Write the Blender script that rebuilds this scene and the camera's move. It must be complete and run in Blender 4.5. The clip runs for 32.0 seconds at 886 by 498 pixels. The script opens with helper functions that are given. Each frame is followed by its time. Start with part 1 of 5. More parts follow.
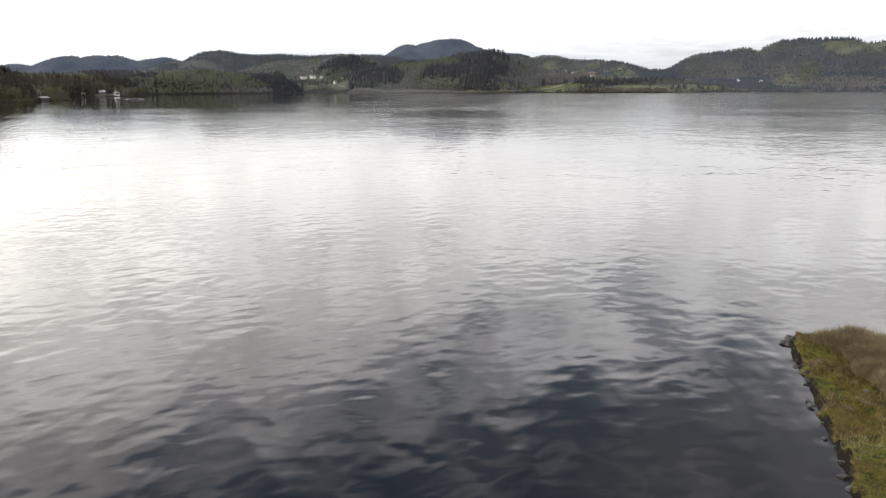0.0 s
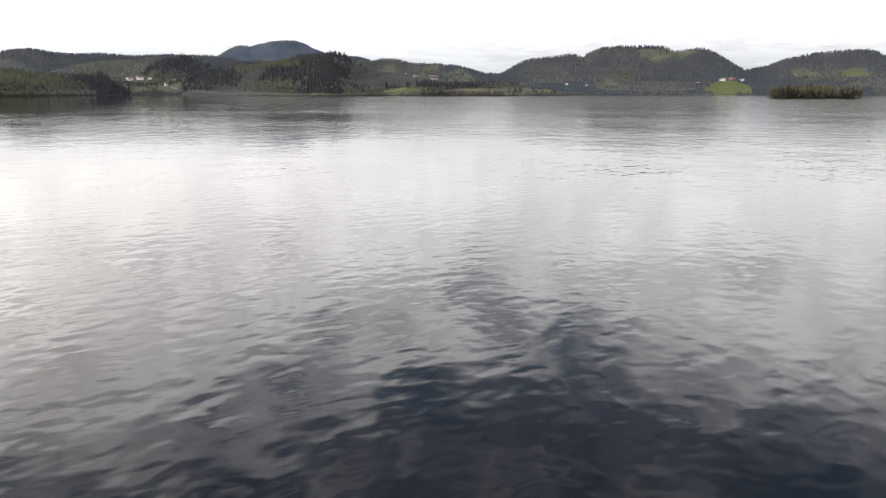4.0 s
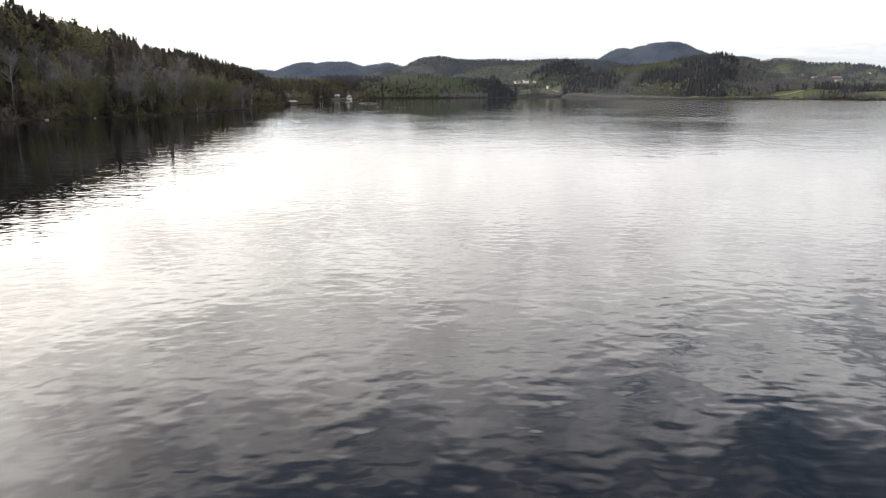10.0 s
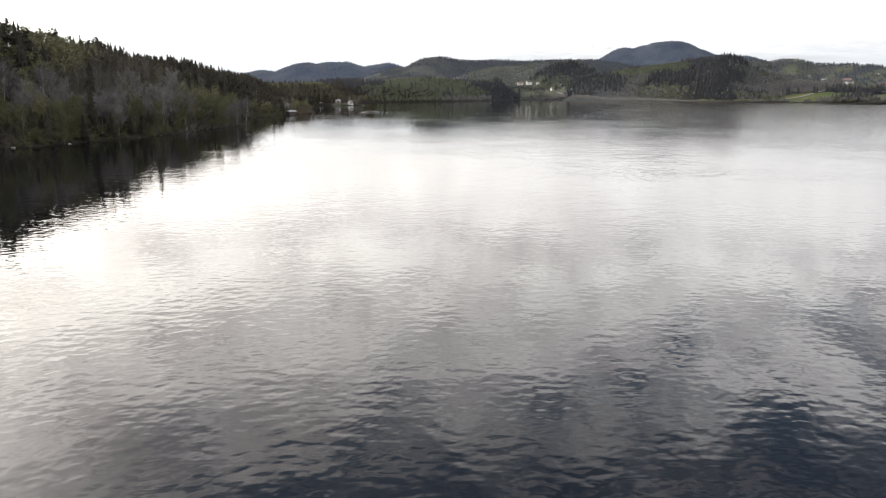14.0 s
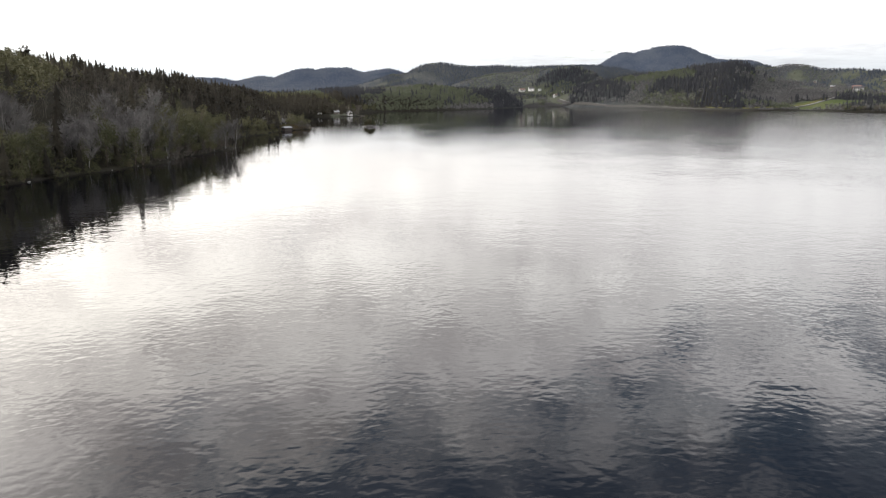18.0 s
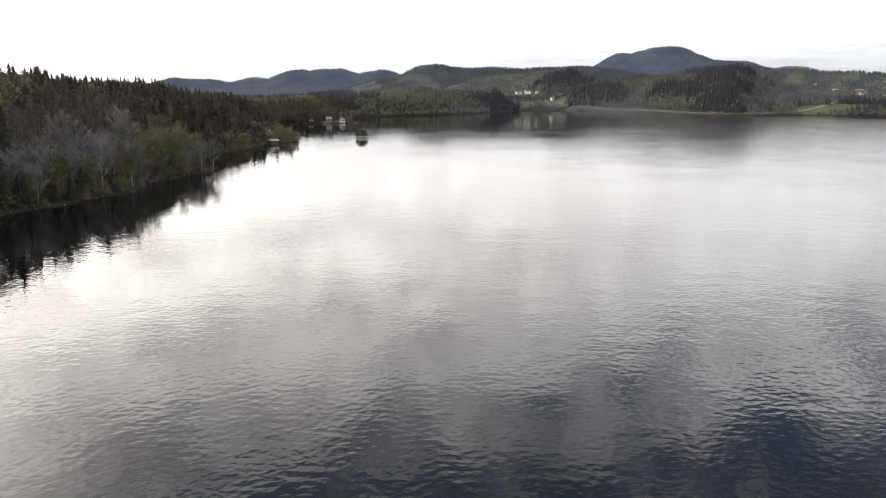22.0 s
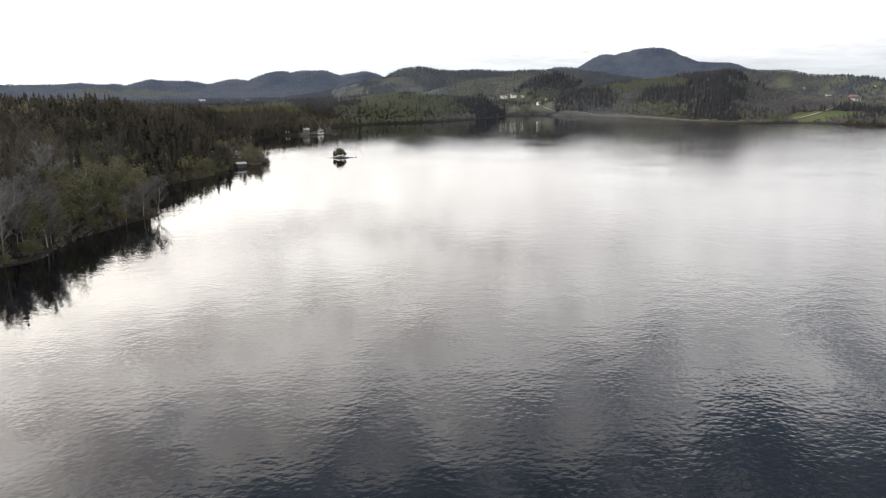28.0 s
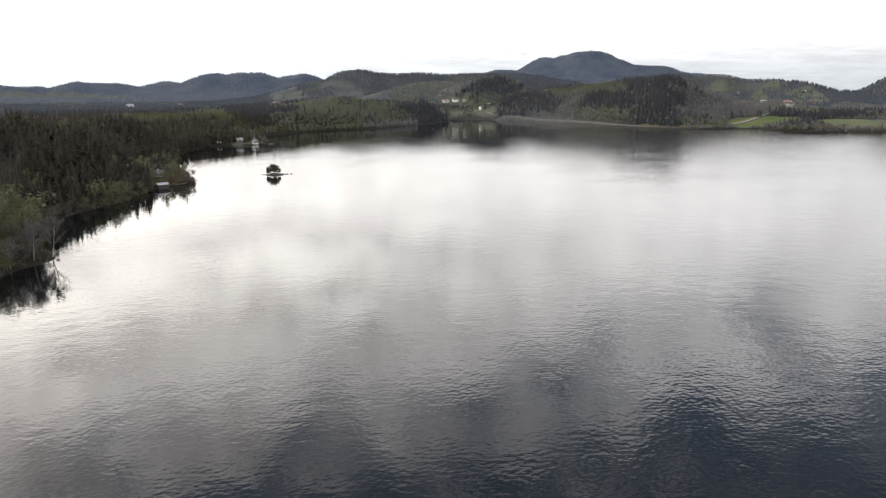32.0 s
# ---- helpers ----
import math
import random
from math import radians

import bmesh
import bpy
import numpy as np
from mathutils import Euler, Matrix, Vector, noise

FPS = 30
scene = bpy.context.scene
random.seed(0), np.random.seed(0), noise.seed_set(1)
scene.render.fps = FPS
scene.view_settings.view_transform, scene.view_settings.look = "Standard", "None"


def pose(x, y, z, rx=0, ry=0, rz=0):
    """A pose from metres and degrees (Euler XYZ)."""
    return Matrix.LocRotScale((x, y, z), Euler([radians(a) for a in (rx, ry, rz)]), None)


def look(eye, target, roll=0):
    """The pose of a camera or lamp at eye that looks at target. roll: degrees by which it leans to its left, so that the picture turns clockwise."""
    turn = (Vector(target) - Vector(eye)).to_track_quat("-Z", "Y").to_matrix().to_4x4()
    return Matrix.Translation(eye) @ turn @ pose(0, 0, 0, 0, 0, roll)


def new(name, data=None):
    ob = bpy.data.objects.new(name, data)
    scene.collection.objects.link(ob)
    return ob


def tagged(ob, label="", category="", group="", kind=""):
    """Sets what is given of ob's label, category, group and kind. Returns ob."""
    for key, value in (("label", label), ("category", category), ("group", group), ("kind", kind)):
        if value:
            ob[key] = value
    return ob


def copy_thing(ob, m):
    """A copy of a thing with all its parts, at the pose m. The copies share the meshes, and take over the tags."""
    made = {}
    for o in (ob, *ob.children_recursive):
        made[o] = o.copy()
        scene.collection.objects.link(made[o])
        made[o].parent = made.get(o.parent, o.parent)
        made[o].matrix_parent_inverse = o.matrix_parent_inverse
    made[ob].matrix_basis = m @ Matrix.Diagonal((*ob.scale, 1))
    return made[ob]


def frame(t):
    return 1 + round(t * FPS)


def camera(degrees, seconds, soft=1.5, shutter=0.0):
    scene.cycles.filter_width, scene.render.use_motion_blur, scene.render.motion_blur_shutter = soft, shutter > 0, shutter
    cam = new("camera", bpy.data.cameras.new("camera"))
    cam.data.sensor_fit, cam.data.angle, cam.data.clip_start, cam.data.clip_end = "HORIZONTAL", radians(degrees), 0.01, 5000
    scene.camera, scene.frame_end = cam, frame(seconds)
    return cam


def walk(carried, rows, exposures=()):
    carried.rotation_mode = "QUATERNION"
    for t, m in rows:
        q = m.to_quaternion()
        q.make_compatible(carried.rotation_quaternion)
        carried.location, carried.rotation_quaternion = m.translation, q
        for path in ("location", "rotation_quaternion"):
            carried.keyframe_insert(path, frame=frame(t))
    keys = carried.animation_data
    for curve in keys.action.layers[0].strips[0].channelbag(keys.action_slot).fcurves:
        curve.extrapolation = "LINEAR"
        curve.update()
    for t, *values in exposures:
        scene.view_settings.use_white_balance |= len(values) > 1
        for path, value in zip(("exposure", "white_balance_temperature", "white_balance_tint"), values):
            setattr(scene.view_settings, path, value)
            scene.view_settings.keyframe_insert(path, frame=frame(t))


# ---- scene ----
# ---- camera and its walk ----
cam = camera(64.2, 32.0, soft=1.2)
# seconds, x, y, z, heading clockwise from +y, tilt, roll
PATH = [
    (0, 6.55, -6.82, 7.41, 31.31, -12.79, -0.16),
    (0.5, 4.90, -5.09, 7.41, 33.78, -12.76, -0.15),
    (1, 3.17, -3.29, 7.41, 41.24, -12.73, -0.14),
    (1.5, 1.38, -1.42, 7.41, 44.29, -12.74, -0.14),
    (2, 0.24, -0.23, 7.41, 44.29, -12.76, -0.14),
    (2.5, 0.03, -0.02, 7.41, 44.20, -12.70, -0.13),
    (3.5, 0.01, 0.05, 7.40, 44.11, -12.60, 0.01),
    (4.5, 0.02, 0.08, 7.40, 43.98, -12.50, 0.15),
    (5, 0.02, 0.09, 7.40, 39.20, -12.41, 0.17),
    (5.5, 0.02, 0.09, 7.40, 37.36, -12.42, 0.21),
    (6, 0.02, 0.09, 7.40, 34.16, -12.40, 0.26),
    (6.5, 0.00, 0.10, 7.40, 27.60, -12.39, 0.30),
    (7, -0.01, 0.10, 7.40, 21.78, -12.43, 0.29),
    (7.5, -0.04, 0.12, 7.40, 16.33, -12.42, 0.30),
    (8, -0.08, 0.17, 7.41, 15.25, -12.43, 0.28),
    (9, -0.77, 2.01, 7.79, 15.13, -12.44, 0.23),
    (10, -0.98, 6.27, 8.77, 15.07, -12.47, 0.16),
    (11, -0.63, 12.08, 10.23, 15.02, -12.49, 0.10),
    (12, 0.03, 18.76, 11.95, 15.03, -12.54, 0.09),
    (13, 0.93, 25.89, 13.83, 15.01, -12.56, 0.10),
    (14, 1.85, 33.18, 15.77, 15.03, -12.56, 0.08),
    (16.5, 4.52, 50.89, 20.31, 15.02, -12.37, -0.04),
    (17, 5.25, 54.13, 21.11, 15.01, -12.32, -0.05),
    (18, 6.65, 60.38, 22.66, 15.00, -12.25, -0.09),
    (19, 8.09, 66.41, 24.25, 15.01, -12.20, -0.10),
    (20, 9.70, 72.60, 25.92, 15.01, -12.20, -0.08),
    (21, 11.46, 79.30, 27.63, 14.99, -12.22, -0.05),
    (22, 13.43, 86.69, 29.37, 15.37, -12.26, -0.10),
    (22.5, 14.30, 90.43, 30.22, 16.57, -12.30, -0.10),
    (23, 15.15, 94.17, 31.06, 16.68, -12.31, -0.11),
    (24, 16.79, 101.62, 32.69, 16.70, -12.31, -0.09),
    (25, 18.50, 109.02, 34.39, 16.71, -12.31, -0.11),
    (27.5, 23.05, 127.16, 38.49, 16.72, -12.26, -0.14),
    (28, 24.08, 130.73, 39.28, 16.71, -12.27, -0.11),
    (29, 26.21, 137.86, 40.88, 16.68, -12.24, -0.12),
    (30, 28.29, 144.75, 42.49, 16.92, -12.23, -0.14),
    (30.5, 29.20, 148.10, 43.28, 20.88, -12.22, -0.16),
    (31, 30.09, 151.40, 44.05, 21.40, -12.22, -0.16),
    (32, 32.02, 157.93, 45.51, 21.40, -12.17, -0.10),
]
walk(cam, [(t, Matrix.Translation((x, y, z)) @ pose(0, 0, 0, 0, 0, -yaw) @ pose(0, 0, 0, 90 + tilt) @ pose(0, 0, 0, 0, 0, roll))
           for t, x, y, z, yaw, tilt, roll in PATH])

# ---- sky, sun ----
SUN_AZ, SUN_EL = radians(-40), radians(19)
SUN_DIR = Vector((math.sin(SUN_AZ) * math.cos(SUN_EL), math.cos(SUN_AZ) * math.cos(SUN_EL), math.sin(SUN_EL)))


class Nodes:
    """A short way to write node trees."""

    def __init__(self, tree):
        self.tree = tree
        tree.nodes.clear()

    def add(self, kind, inputs=(), operation="", attribute=""):
        n = self.tree.nodes.new(kind)
        if operation:
            n.operation = operation
        if attribute:
            n.attribute_name = attribute
        for k, v in dict(inputs).items():
            if isinstance(v, bpy.types.NodeSocket):
                self.tree.links.new(v, n.inputs[k])
            else:
                n.inputs[k].default_value = v
        return n

    def math(self, op, a, b=0.0):
        return self.add("ShaderNodeMath", {0: a, 1: b}, operation=op).outputs[0]

    def ramp(self, fac, stops):
        n = self.add("ShaderNodeValToRGB", {0: fac})
        e = n.color_ramp.elements
        while len(e) < len(stops):
            e.new(0.5)
        for el, (p, c) in zip(e, stops):
            el.position = p
            el.color = (*c, 1) if isinstance(c, tuple) else (c, c, c, 1)
        return n.outputs[0]

    def noise(self, vec, scale, detail=4.0, rough=0.55, dist=0.0):
        return self.add("ShaderNodeTexNoise", {"Vector": vec, "Scale": scale, "Detail": detail, "Roughness": rough, "Distortion": dist}).outputs[0]

    def mix(self, fac, a, b, blend="MIX"):
        n = self.add("ShaderNodeMix")
        n.data_type, n.blend_type = "RGBA", blend
        for k, v in ((0, fac), (6, a), (7, b)):
            if isinstance(v, bpy.types.NodeSocket):
                self.tree.links.new(v, n.inputs[k])
            else:
                n.inputs[k].default_value = (*v, 1) if isinstance(v, tuple) else v
        return n.outputs[2]


world = bpy.data.worlds.new("sky")
scene.world = world
world.use_nodes = True
W = Nodes(world.node_tree)
way = W.add("ShaderNodeTexCoord").outputs["Generated"]
sep = W.add("ShaderNodeSeparateXYZ", {0: way})
dx, dy, dz = sep.outputs
sky = W.add("ShaderNodeTexSky")
sky.sky_type, sky.sun_disc, sky.sun_elevation, sky.sun_rotation, sky.altitude = "NISHITA", False, SUN_EL, SUN_AZ, 200
clear = W.add("ShaderNodeBackground", {0: sky.outputs[0], 1: 0.135}).outputs[0]
# cloud deck: noise on a flat layer far above, seen in perspective
up = W.math("ADD", W.math("MAXIMUM", dz, 0.0), 0.12)
deck = W.add("ShaderNodeCombineXYZ", {0: W.math("DIVIDE", dx, up), 1: W.math("DIVIDE", dy, up), 2: 2.3}).outputs[0]
big = W.noise(deck, 0.9, 2.0, 0.5, 0.4)
fine = W.noise(deck, 3.1, 6.0, 0.58, 0.6)
puffs = W.noise(deck, 7.5, 4.0, 0.55, 0.3)
cover = W.math("ADD", W.math("ADD", W.math("ADD", W.math("MULTIPLY", big, 0.6), W.math("MULTIPLY", fine, 1.0)), W.math("MULTIPLY", puffs, 0.5)), -0.55)
# closed cloud nearly all round; it opens to blue in one broad gap high in the north-east
gap_dir = Vector((math.sin(radians(53)) * math.cos(radians(75)), math.cos(radians(53)) * math.cos(radians(75)), math.sin(radians(75))))
gap_dot = W.add("ShaderNodeVectorMath", {0: way, 1: tuple(gap_dir)}, operation="DOT_PRODUCT").outputs["Value"]
gap = W.add("ShaderNodeMapRange", {0: gap_dot, 1: 0.49, 2: 0.66, 3: 0.34, 4: -0.11}).outputs[0]
mask = W.ramp(W.math("ADD", cover, gap), [(0.25, 0.03), (0.42, 0.18), (0.68, 1.0)])
sun_dot = W.add("ShaderNodeVectorMath", {0: way, 1: tuple(SUN_DIR)}, operation="DOT_PRODUCT").outputs["Value"]
glow = W.math("POWER", W.math("MAXIMUM", sun_dot, 0.0), 14.0)
halo = W.math("POWER", W.math("MAXIMUM", sun_dot, 0.0), 4.0)
broad = W.math("POWER", W.math("MAXIMUM", sun_dot, 0.0), 1.5)
billow = W.math("ADD", W.math("MULTIPLY", W.noise(deck, 1.7, 5.0, 0.55, 0.5), 0.5), W.math("MULTIPLY", W.noise(deck, 5.5, 4.0, 0.6, 0.3), 0.5))
shade = W.ramp(billow, [(0.38, 0.50), (0.49, 0.80), (0.58, 1.04)])
calm = W.add("ShaderNodeMapRange", {0: dz, 1: 0.04, 2: 0.24, 3: 0.8, 4: 0.0}).outputs[0]
bands = W.noise(W.add("ShaderNodeCombineXYZ", {0: W.math("MULTIPLY", dx, 3.0), 1: W.math("MULTIPLY", dy, 3.0), 2: W.math("MULTIPLY", dz, 30.0)}).outputs[0], 1.0, 5.0, 0.6, 0.4)
shade = W.mix(calm, shade, W.ramp(bands, [(0.36, 0.88), (0.5, 0.98), (0.62, 1.08)]))
tone = W.mix(W.math("POWER", W.math("MAXIMUM", sun_dot, 0.0), 1.8), (0.985, 0.972, 0.966), (1.0, 0.945, 0.85))
tone = W.mix(W.ramp(billow, [(0.36, 0.8), (0.55, 0.0)]), tone, (0.985, 0.955, 0.985), "MULTIPLY")
tone = W.mix(W.add("ShaderNodeMapRange", {0: dz, 1: 0.26, 2: 0.44, 3: 0.0, 4: 1.0}).outputs[0], tone, (0.955, 0.955, 1.0), "MULTIPLY")
tone = W.mix(W.add("ShaderNodeMapRange", {0: dz, 1: 0.03, 2: 0.09, 3: 0.9, 4: 0.0}).outputs[0], tone, (0.90, 0.95, 1.0))
lift = W.ramp(dz, [(0.0, 0.20), (0.045, 0.24), (0.085, 0.375), (0.13, 0.50), (0.22, 0.64), (0.33, 0.64), (0.46, 0.53), (0.8, 0.8)])
bright = W.math("MULTIPLY", W.math("MULTIPLY", shade, lift), W.math("ADD", W.math("ADD", 3.95, W.math("MULTIPLY", broad, 1.7)), W.math("ADD", W.math("MULTIPLY", halo, 2.0), W.math("MULTIPLY", glow, 4.0))))
cloud = W.add("ShaderNodeBackground", {0: tone, 1: bright}).outputs[0]
both = W.add("ShaderNodeMixShader", {0: mask, 1: clear, 2: cloud}).outputs[0]
W.add("ShaderNodeOutputWorld", {0: both})

sun = new("sun", bpy.data.lights.new("sun", "SUN"))
sun.data.energy, sun.data.angle, sun.data.color = 1.0, radians(22), (1.0, 0.93, 0.84)
sun.matrix_world = look(SUN_DIR * 100, (0, 0, 0))
scene.view_settings.exposure = 0.0


# ---- materials ----
def material(name):
    m = bpy.data.materials.new(name)
    m.use_nodes = True
    return m, Nodes(m.node_tree)


def finish(n, **inputs):
    b = n.add("ShaderNodeBsdfPrincipled", {k.replace("_", " "): v for k, v in inputs.items()})
    n.add("ShaderNodeOutputMaterial", {0: b.outputs[0]})
    return b


def place(n):
    return n.add("ShaderNodeNewGeometry").outputs["Position"]


def make_plain(name, a, b, scale, rough=0.8, bump=0.15, metal=0.0, bump_scale=3.0):
    """Two colours mottled at two sizes, with fine relief."""
    m, n = material(name)
    p = n.add("ShaderNodeTexCoord").outputs["Object"]
    c = n.mix(n.ramp(n.noise(p, scale, 4), [(0.35, 0.0), (0.65, 1.0)]), a, b)
    c = n.mix(n.math("MULTIPLY", n.noise(p, scale * 9, 3), 0.35), c, tuple(v * 0.55 for v in a))
    nb = n.add("ShaderNodeBump", {"Strength": bump, "Height": n.noise(p, scale * bump_scale, 5)}).outputs[0]
    finish(n, Base_Color=c, Roughness=rough, Metallic=metal, Normal=nb)
    return m


def make_leaf(name, stops, rough=0.75):
    """Foliage: the tree's own tint, with small changes from clump to clump."""
    m, n = material(name)
    tint = n.add("ShaderNodeAttribute", attribute="tint").outputs["Fac"]
    rnd = n.add("ShaderNodeObjectInfo").outputs["Random"]
    isl = n.add("ShaderNodeNewGeometry").outputs["Random Per Island"]
    f = n.math("ADD", n.math("MULTIPLY", n.math("PINGPONG", n.math("ADD", tint, rnd), 1.0), 0.75), n.math("MULTIPLY", isl, 0.25))
    c = n.ramp(f, stops)
    finish(n, Base_Color=c, Roughness=rough, Specular_IOR_Level=0.2)
    return m


MAT_SPRUCE = make_leaf("spruce_needles", [(0.0, (0.019, 0.017, 0.012)), (0.5, (0.033, 0.029, 0.020)), (1.0, (0.054, 0.047, 0.031))])
MAT_LEAF = make_leaf("spring_leaves", [(0.0, (0.050, 0.053, 0.026)), (0.5, (0.086, 0.087, 0.043)), (1.0, (0.138, 0.128, 0.070))])
MAT_TWIG = make_leaf("bare_twigs", [(0.0, (0.066, 0.057, 0.047)), (0.5, (0.110, 0.097, 0.080)), (1.0, (0.160, 0.144, 0.122))], 0.9)
# Cape and headland spruce: needle colour made bluish for a little haze.
MAT_MID_SPRUCE = make_leaf("mid_spruce_in_haze", [(0.0, (0.020, 0.022, 0.026)), (0.5, (0.032, 0.034, 0.038)), (1.0, (0.052, 0.052, 0.054))])
# Hill spruce: distance haze put into the needle colour, bluer and paler.
MAT_HILL_SPRUCE = make_leaf("hill_spruce_in_haze", [(0.0, (0.038, 0.047, 0.060)), (0.5, (0.050, 0.060, 0.074)), (1.0, (0.066, 0.076, 0.090))])
# Spring leaves farther off: cooler and paler copy, haze put into the colour.
MAT_HILL_LEAF = make_leaf("hill_leaves_in_haze", [(0.0, (0.088, 0.102, 0.064)), (0.5, (0.110, 0.123, 0.077)), (1.0, (0.138, 0.148, 0.096))])
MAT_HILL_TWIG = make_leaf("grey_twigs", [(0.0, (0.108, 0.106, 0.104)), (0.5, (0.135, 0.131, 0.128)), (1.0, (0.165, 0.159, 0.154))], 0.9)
MAT_NEAR_TWIG = make_leaf("pale_bare_twigs", [(0.0, (0.100, 0.093, 0.087)), (0.5, (0.148, 0.139, 0.131)), (1.0, (0.205, 0.194, 0.184))], 0.9)
# Spruce of the distant hills: bluest copy, the air's haze is in its colour.
MAT_FAR_SPRUCE = make_leaf("far_spruce_in_haze", [(0.0, (0.050, 0.064, 0.092)), (0.5, (0.066, 0.081, 0.108)), (1.0, (0.094, 0.107, 0.124))])
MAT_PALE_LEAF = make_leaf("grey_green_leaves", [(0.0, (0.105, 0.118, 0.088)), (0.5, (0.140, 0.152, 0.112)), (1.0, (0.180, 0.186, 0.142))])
MAT_BARK = make_plain("dark_bark", (0.09, 0.065, 0.05), (0.14, 0.11, 0.09), 3.0, 0.9, 0.5)
MAT_BIRCH = make_plain("pale_bark", (0.22, 0.21, 0.19), (0.34, 0.325, 0.30), 2.0, 0.85, 0.3)


def make_water():
    m, n = material("lake_water")
    p = place(n)
    flat = n.add("ShaderNodeMapping", {0: p, "Rotation": (0, 0, radians(24)), "Scale": (0.78, 1.0, 1.0)}).outputs[0]
    chop = n.noise(flat, 1.25, 0.8, 0.4, 0.2)
    small = n.noise(flat, 2.7, 0.5, 0.4, 0.2)
    swell = n.noise(flat, 0.26, 1.0, 0.5, 0.2)
    gust = n.ramp(n.noise(p, 0.02, 3.0, 0.6), [(0.36, 0.5), (0.66, 1.35)])
    # the lake lies calmer off the far and western shores; the open water to the east is ruffled
    off = n.add("ShaderNodeVectorMath", {0: p, 1: (40.0, 90.0, 0.0)}, operation="DISTANCE").outputs["Value"]
    east = n.add("ShaderNodeVectorMath", {0: p, 1: (1.0, -0.55, 0.0)}, operation="DOT_PRODUCT").outputs["Value"]
    open_water = n.add("ShaderNodeMapRange", {0: east, 1: -110.0, 2: 60.0, 3: 0.0, 4: 1.0}).outputs[0]
    gust = n.math("MULTIPLY", gust, n.add("ShaderNodeMapRange", {0: off, 1: 170.0, 2: 620.0, 3: 1.0, 4: 0.75}).outputs[0])
    far_out = n.add("ShaderNodeMapRange", {0: off, 1: 20.0, 2: 80.0, 3: 0.0, 4: 1.0}).outputs[0]
    gust = n.math("MULTIPLY", gust, n.math("ADD", 1.0, n.math("MULTIPLY", n.math("MULTIPLY", open_water, far_out), 1.2)))
    ruffled = n.add("ShaderNodeMapRange", {0: off, 1: 150.0, 2: 650.0, 3: 0.015, 4: 0.035}).outputs[0]
    ruffled = n.math("ADD", ruffled, n.math("MULTIPLY", n.math("MULTIPLY", open_water, far_out), 0.07))
    height = n.math("ADD", n.math("MULTIPLY", n.math("ADD", n.math("MULTIPLY", chop, 0.0175), n.math("MULTIPLY", small, 0.0028)), gust), n.math("MULTIPLY", n.math("MULTIPLY", swell, 0.028), gust))
    bump = n.add("ShaderNodeBump", {"Strength": 1.0, "Distance": 1.0, "Height": height}).outputs[0]
    # the brown lake bed shows through the shallows off the spit
    shallow = n.add("ShaderNodeVectorMath", {0: p, 1: (27.0, -5.0, 0.0)}, operation="DISTANCE").outputs["Value"]
    shallow = n.math("MULTIPLY", n.add("ShaderNodeMapRange", {0: shallow, 1: 7.0, 2: 15.0, 3: 1.0, 4: 0.0}).outputs[0], n.ramp(n.noise(p, 0.6, 3), [(0.3, 0.55), (0.65, 1.0)]))
    bed = n.mix(shallow, (0.002, 0.0025, 0.004), (0.036, 0.031, 0.024))
    finish(n, Base_Color=bed, Roughness=ruffled, IOR=1.333, Normal=bump)
    return m


def make_ground():
    m, n = material("land")
    p = place(n)
    a = n.add("ShaderNodeAttribute", attribute="meadow").outputs["Fac"]
    rock = n.add("ShaderNodeAttribute", attribute="shore").outputs["Fac"]
    floor = n.mix(n.noise(p, 0.05, 5), (0.020, 0.019, 0.013), (0.042, 0.038, 0.026))
    floor = n.mix(n.math("MULTIPLY", n.noise(p, 0.6, 4), 0.5), floor, (0.02, 0.018, 0.012))
    grass = n.mix(n.ramp(n.noise(p, 0.02, 4), [(0.35, 0.0), (0.65, 1.0)]), (0.075, 0.105, 0.034), (0.115, 0.125, 0.050))
    grass = n.mix(n.math("MULTIPLY", n.noise(p, 0.35, 4), 0.4), grass, (0.09, 0.085, 0.04))
    stone = n.mix(n.noise(p, 0.7, 4), (0.014, 0.013, 0.011), (0.045, 0.041, 0.036))
    # Beyond 2500 m haze is put into the ground colour: bluer and paler.
    high = n.add("ShaderNodeAttribute", attribute="far_haze").outputs["Fac"]
    far_haze = n.mix(n.ramp(n.noise(p, 0.007, 7, 0.66), [(0.42, 0.0), (0.58, 1.0)]), (0.052, 0.066, 0.094), (0.080, 0.094, 0.116))
    # Wood floor beyond 1150 m: cooler and paler, some haze in the colour.
    hazy_wood = n.mix(n.ramp(n.noise(p, 0.011, 6, 0.62), [(0.38, 0.0), (0.62, 1.0)]), (0.055, 0.060, 0.062), (0.095, 0.098, 0.088))
    hazy_wood = n.mix(n.ramp(n.noise(p, 0.16, 3, 0.6), [(0.4, 0.0), (0.65, 0.6)]), hazy_wood, (0.042, 0.048, 0.052))
    floor = n.mix(n.add("ShaderNodeAttribute", attribute="hill").outputs["Fac"], floor, hazy_wood)
    floor = n.mix(high, floor, far_haze)
    pasture = n.mix(n.ramp(n.noise(p, 0.03, 4), [(0.35, 0.0), (0.65, 1.0)]), (0.074, 0.082, 0.056), (0.108, 0.113, 0.082))
    grass = n.mix(n.ramp(a, [(0.5, 0.0), (0.8, 1.0)]), pasture, grass)
    c = n.mix(n.ramp(a, [(0.05, 0.0), (0.32, 1.0)]), floor, grass)
    c = n.mix(rock, c, stone)
    nb = n.add("ShaderNodeBump", {"Strength": 0.7, "Distance": 1.2, "Height": n.noise(p, 0.35, 6)}).outputs[0]
    finish(n, Base_Color=c, Roughness=0.95, Normal=nb, Specular_IOR_Level=0.1)
    return m


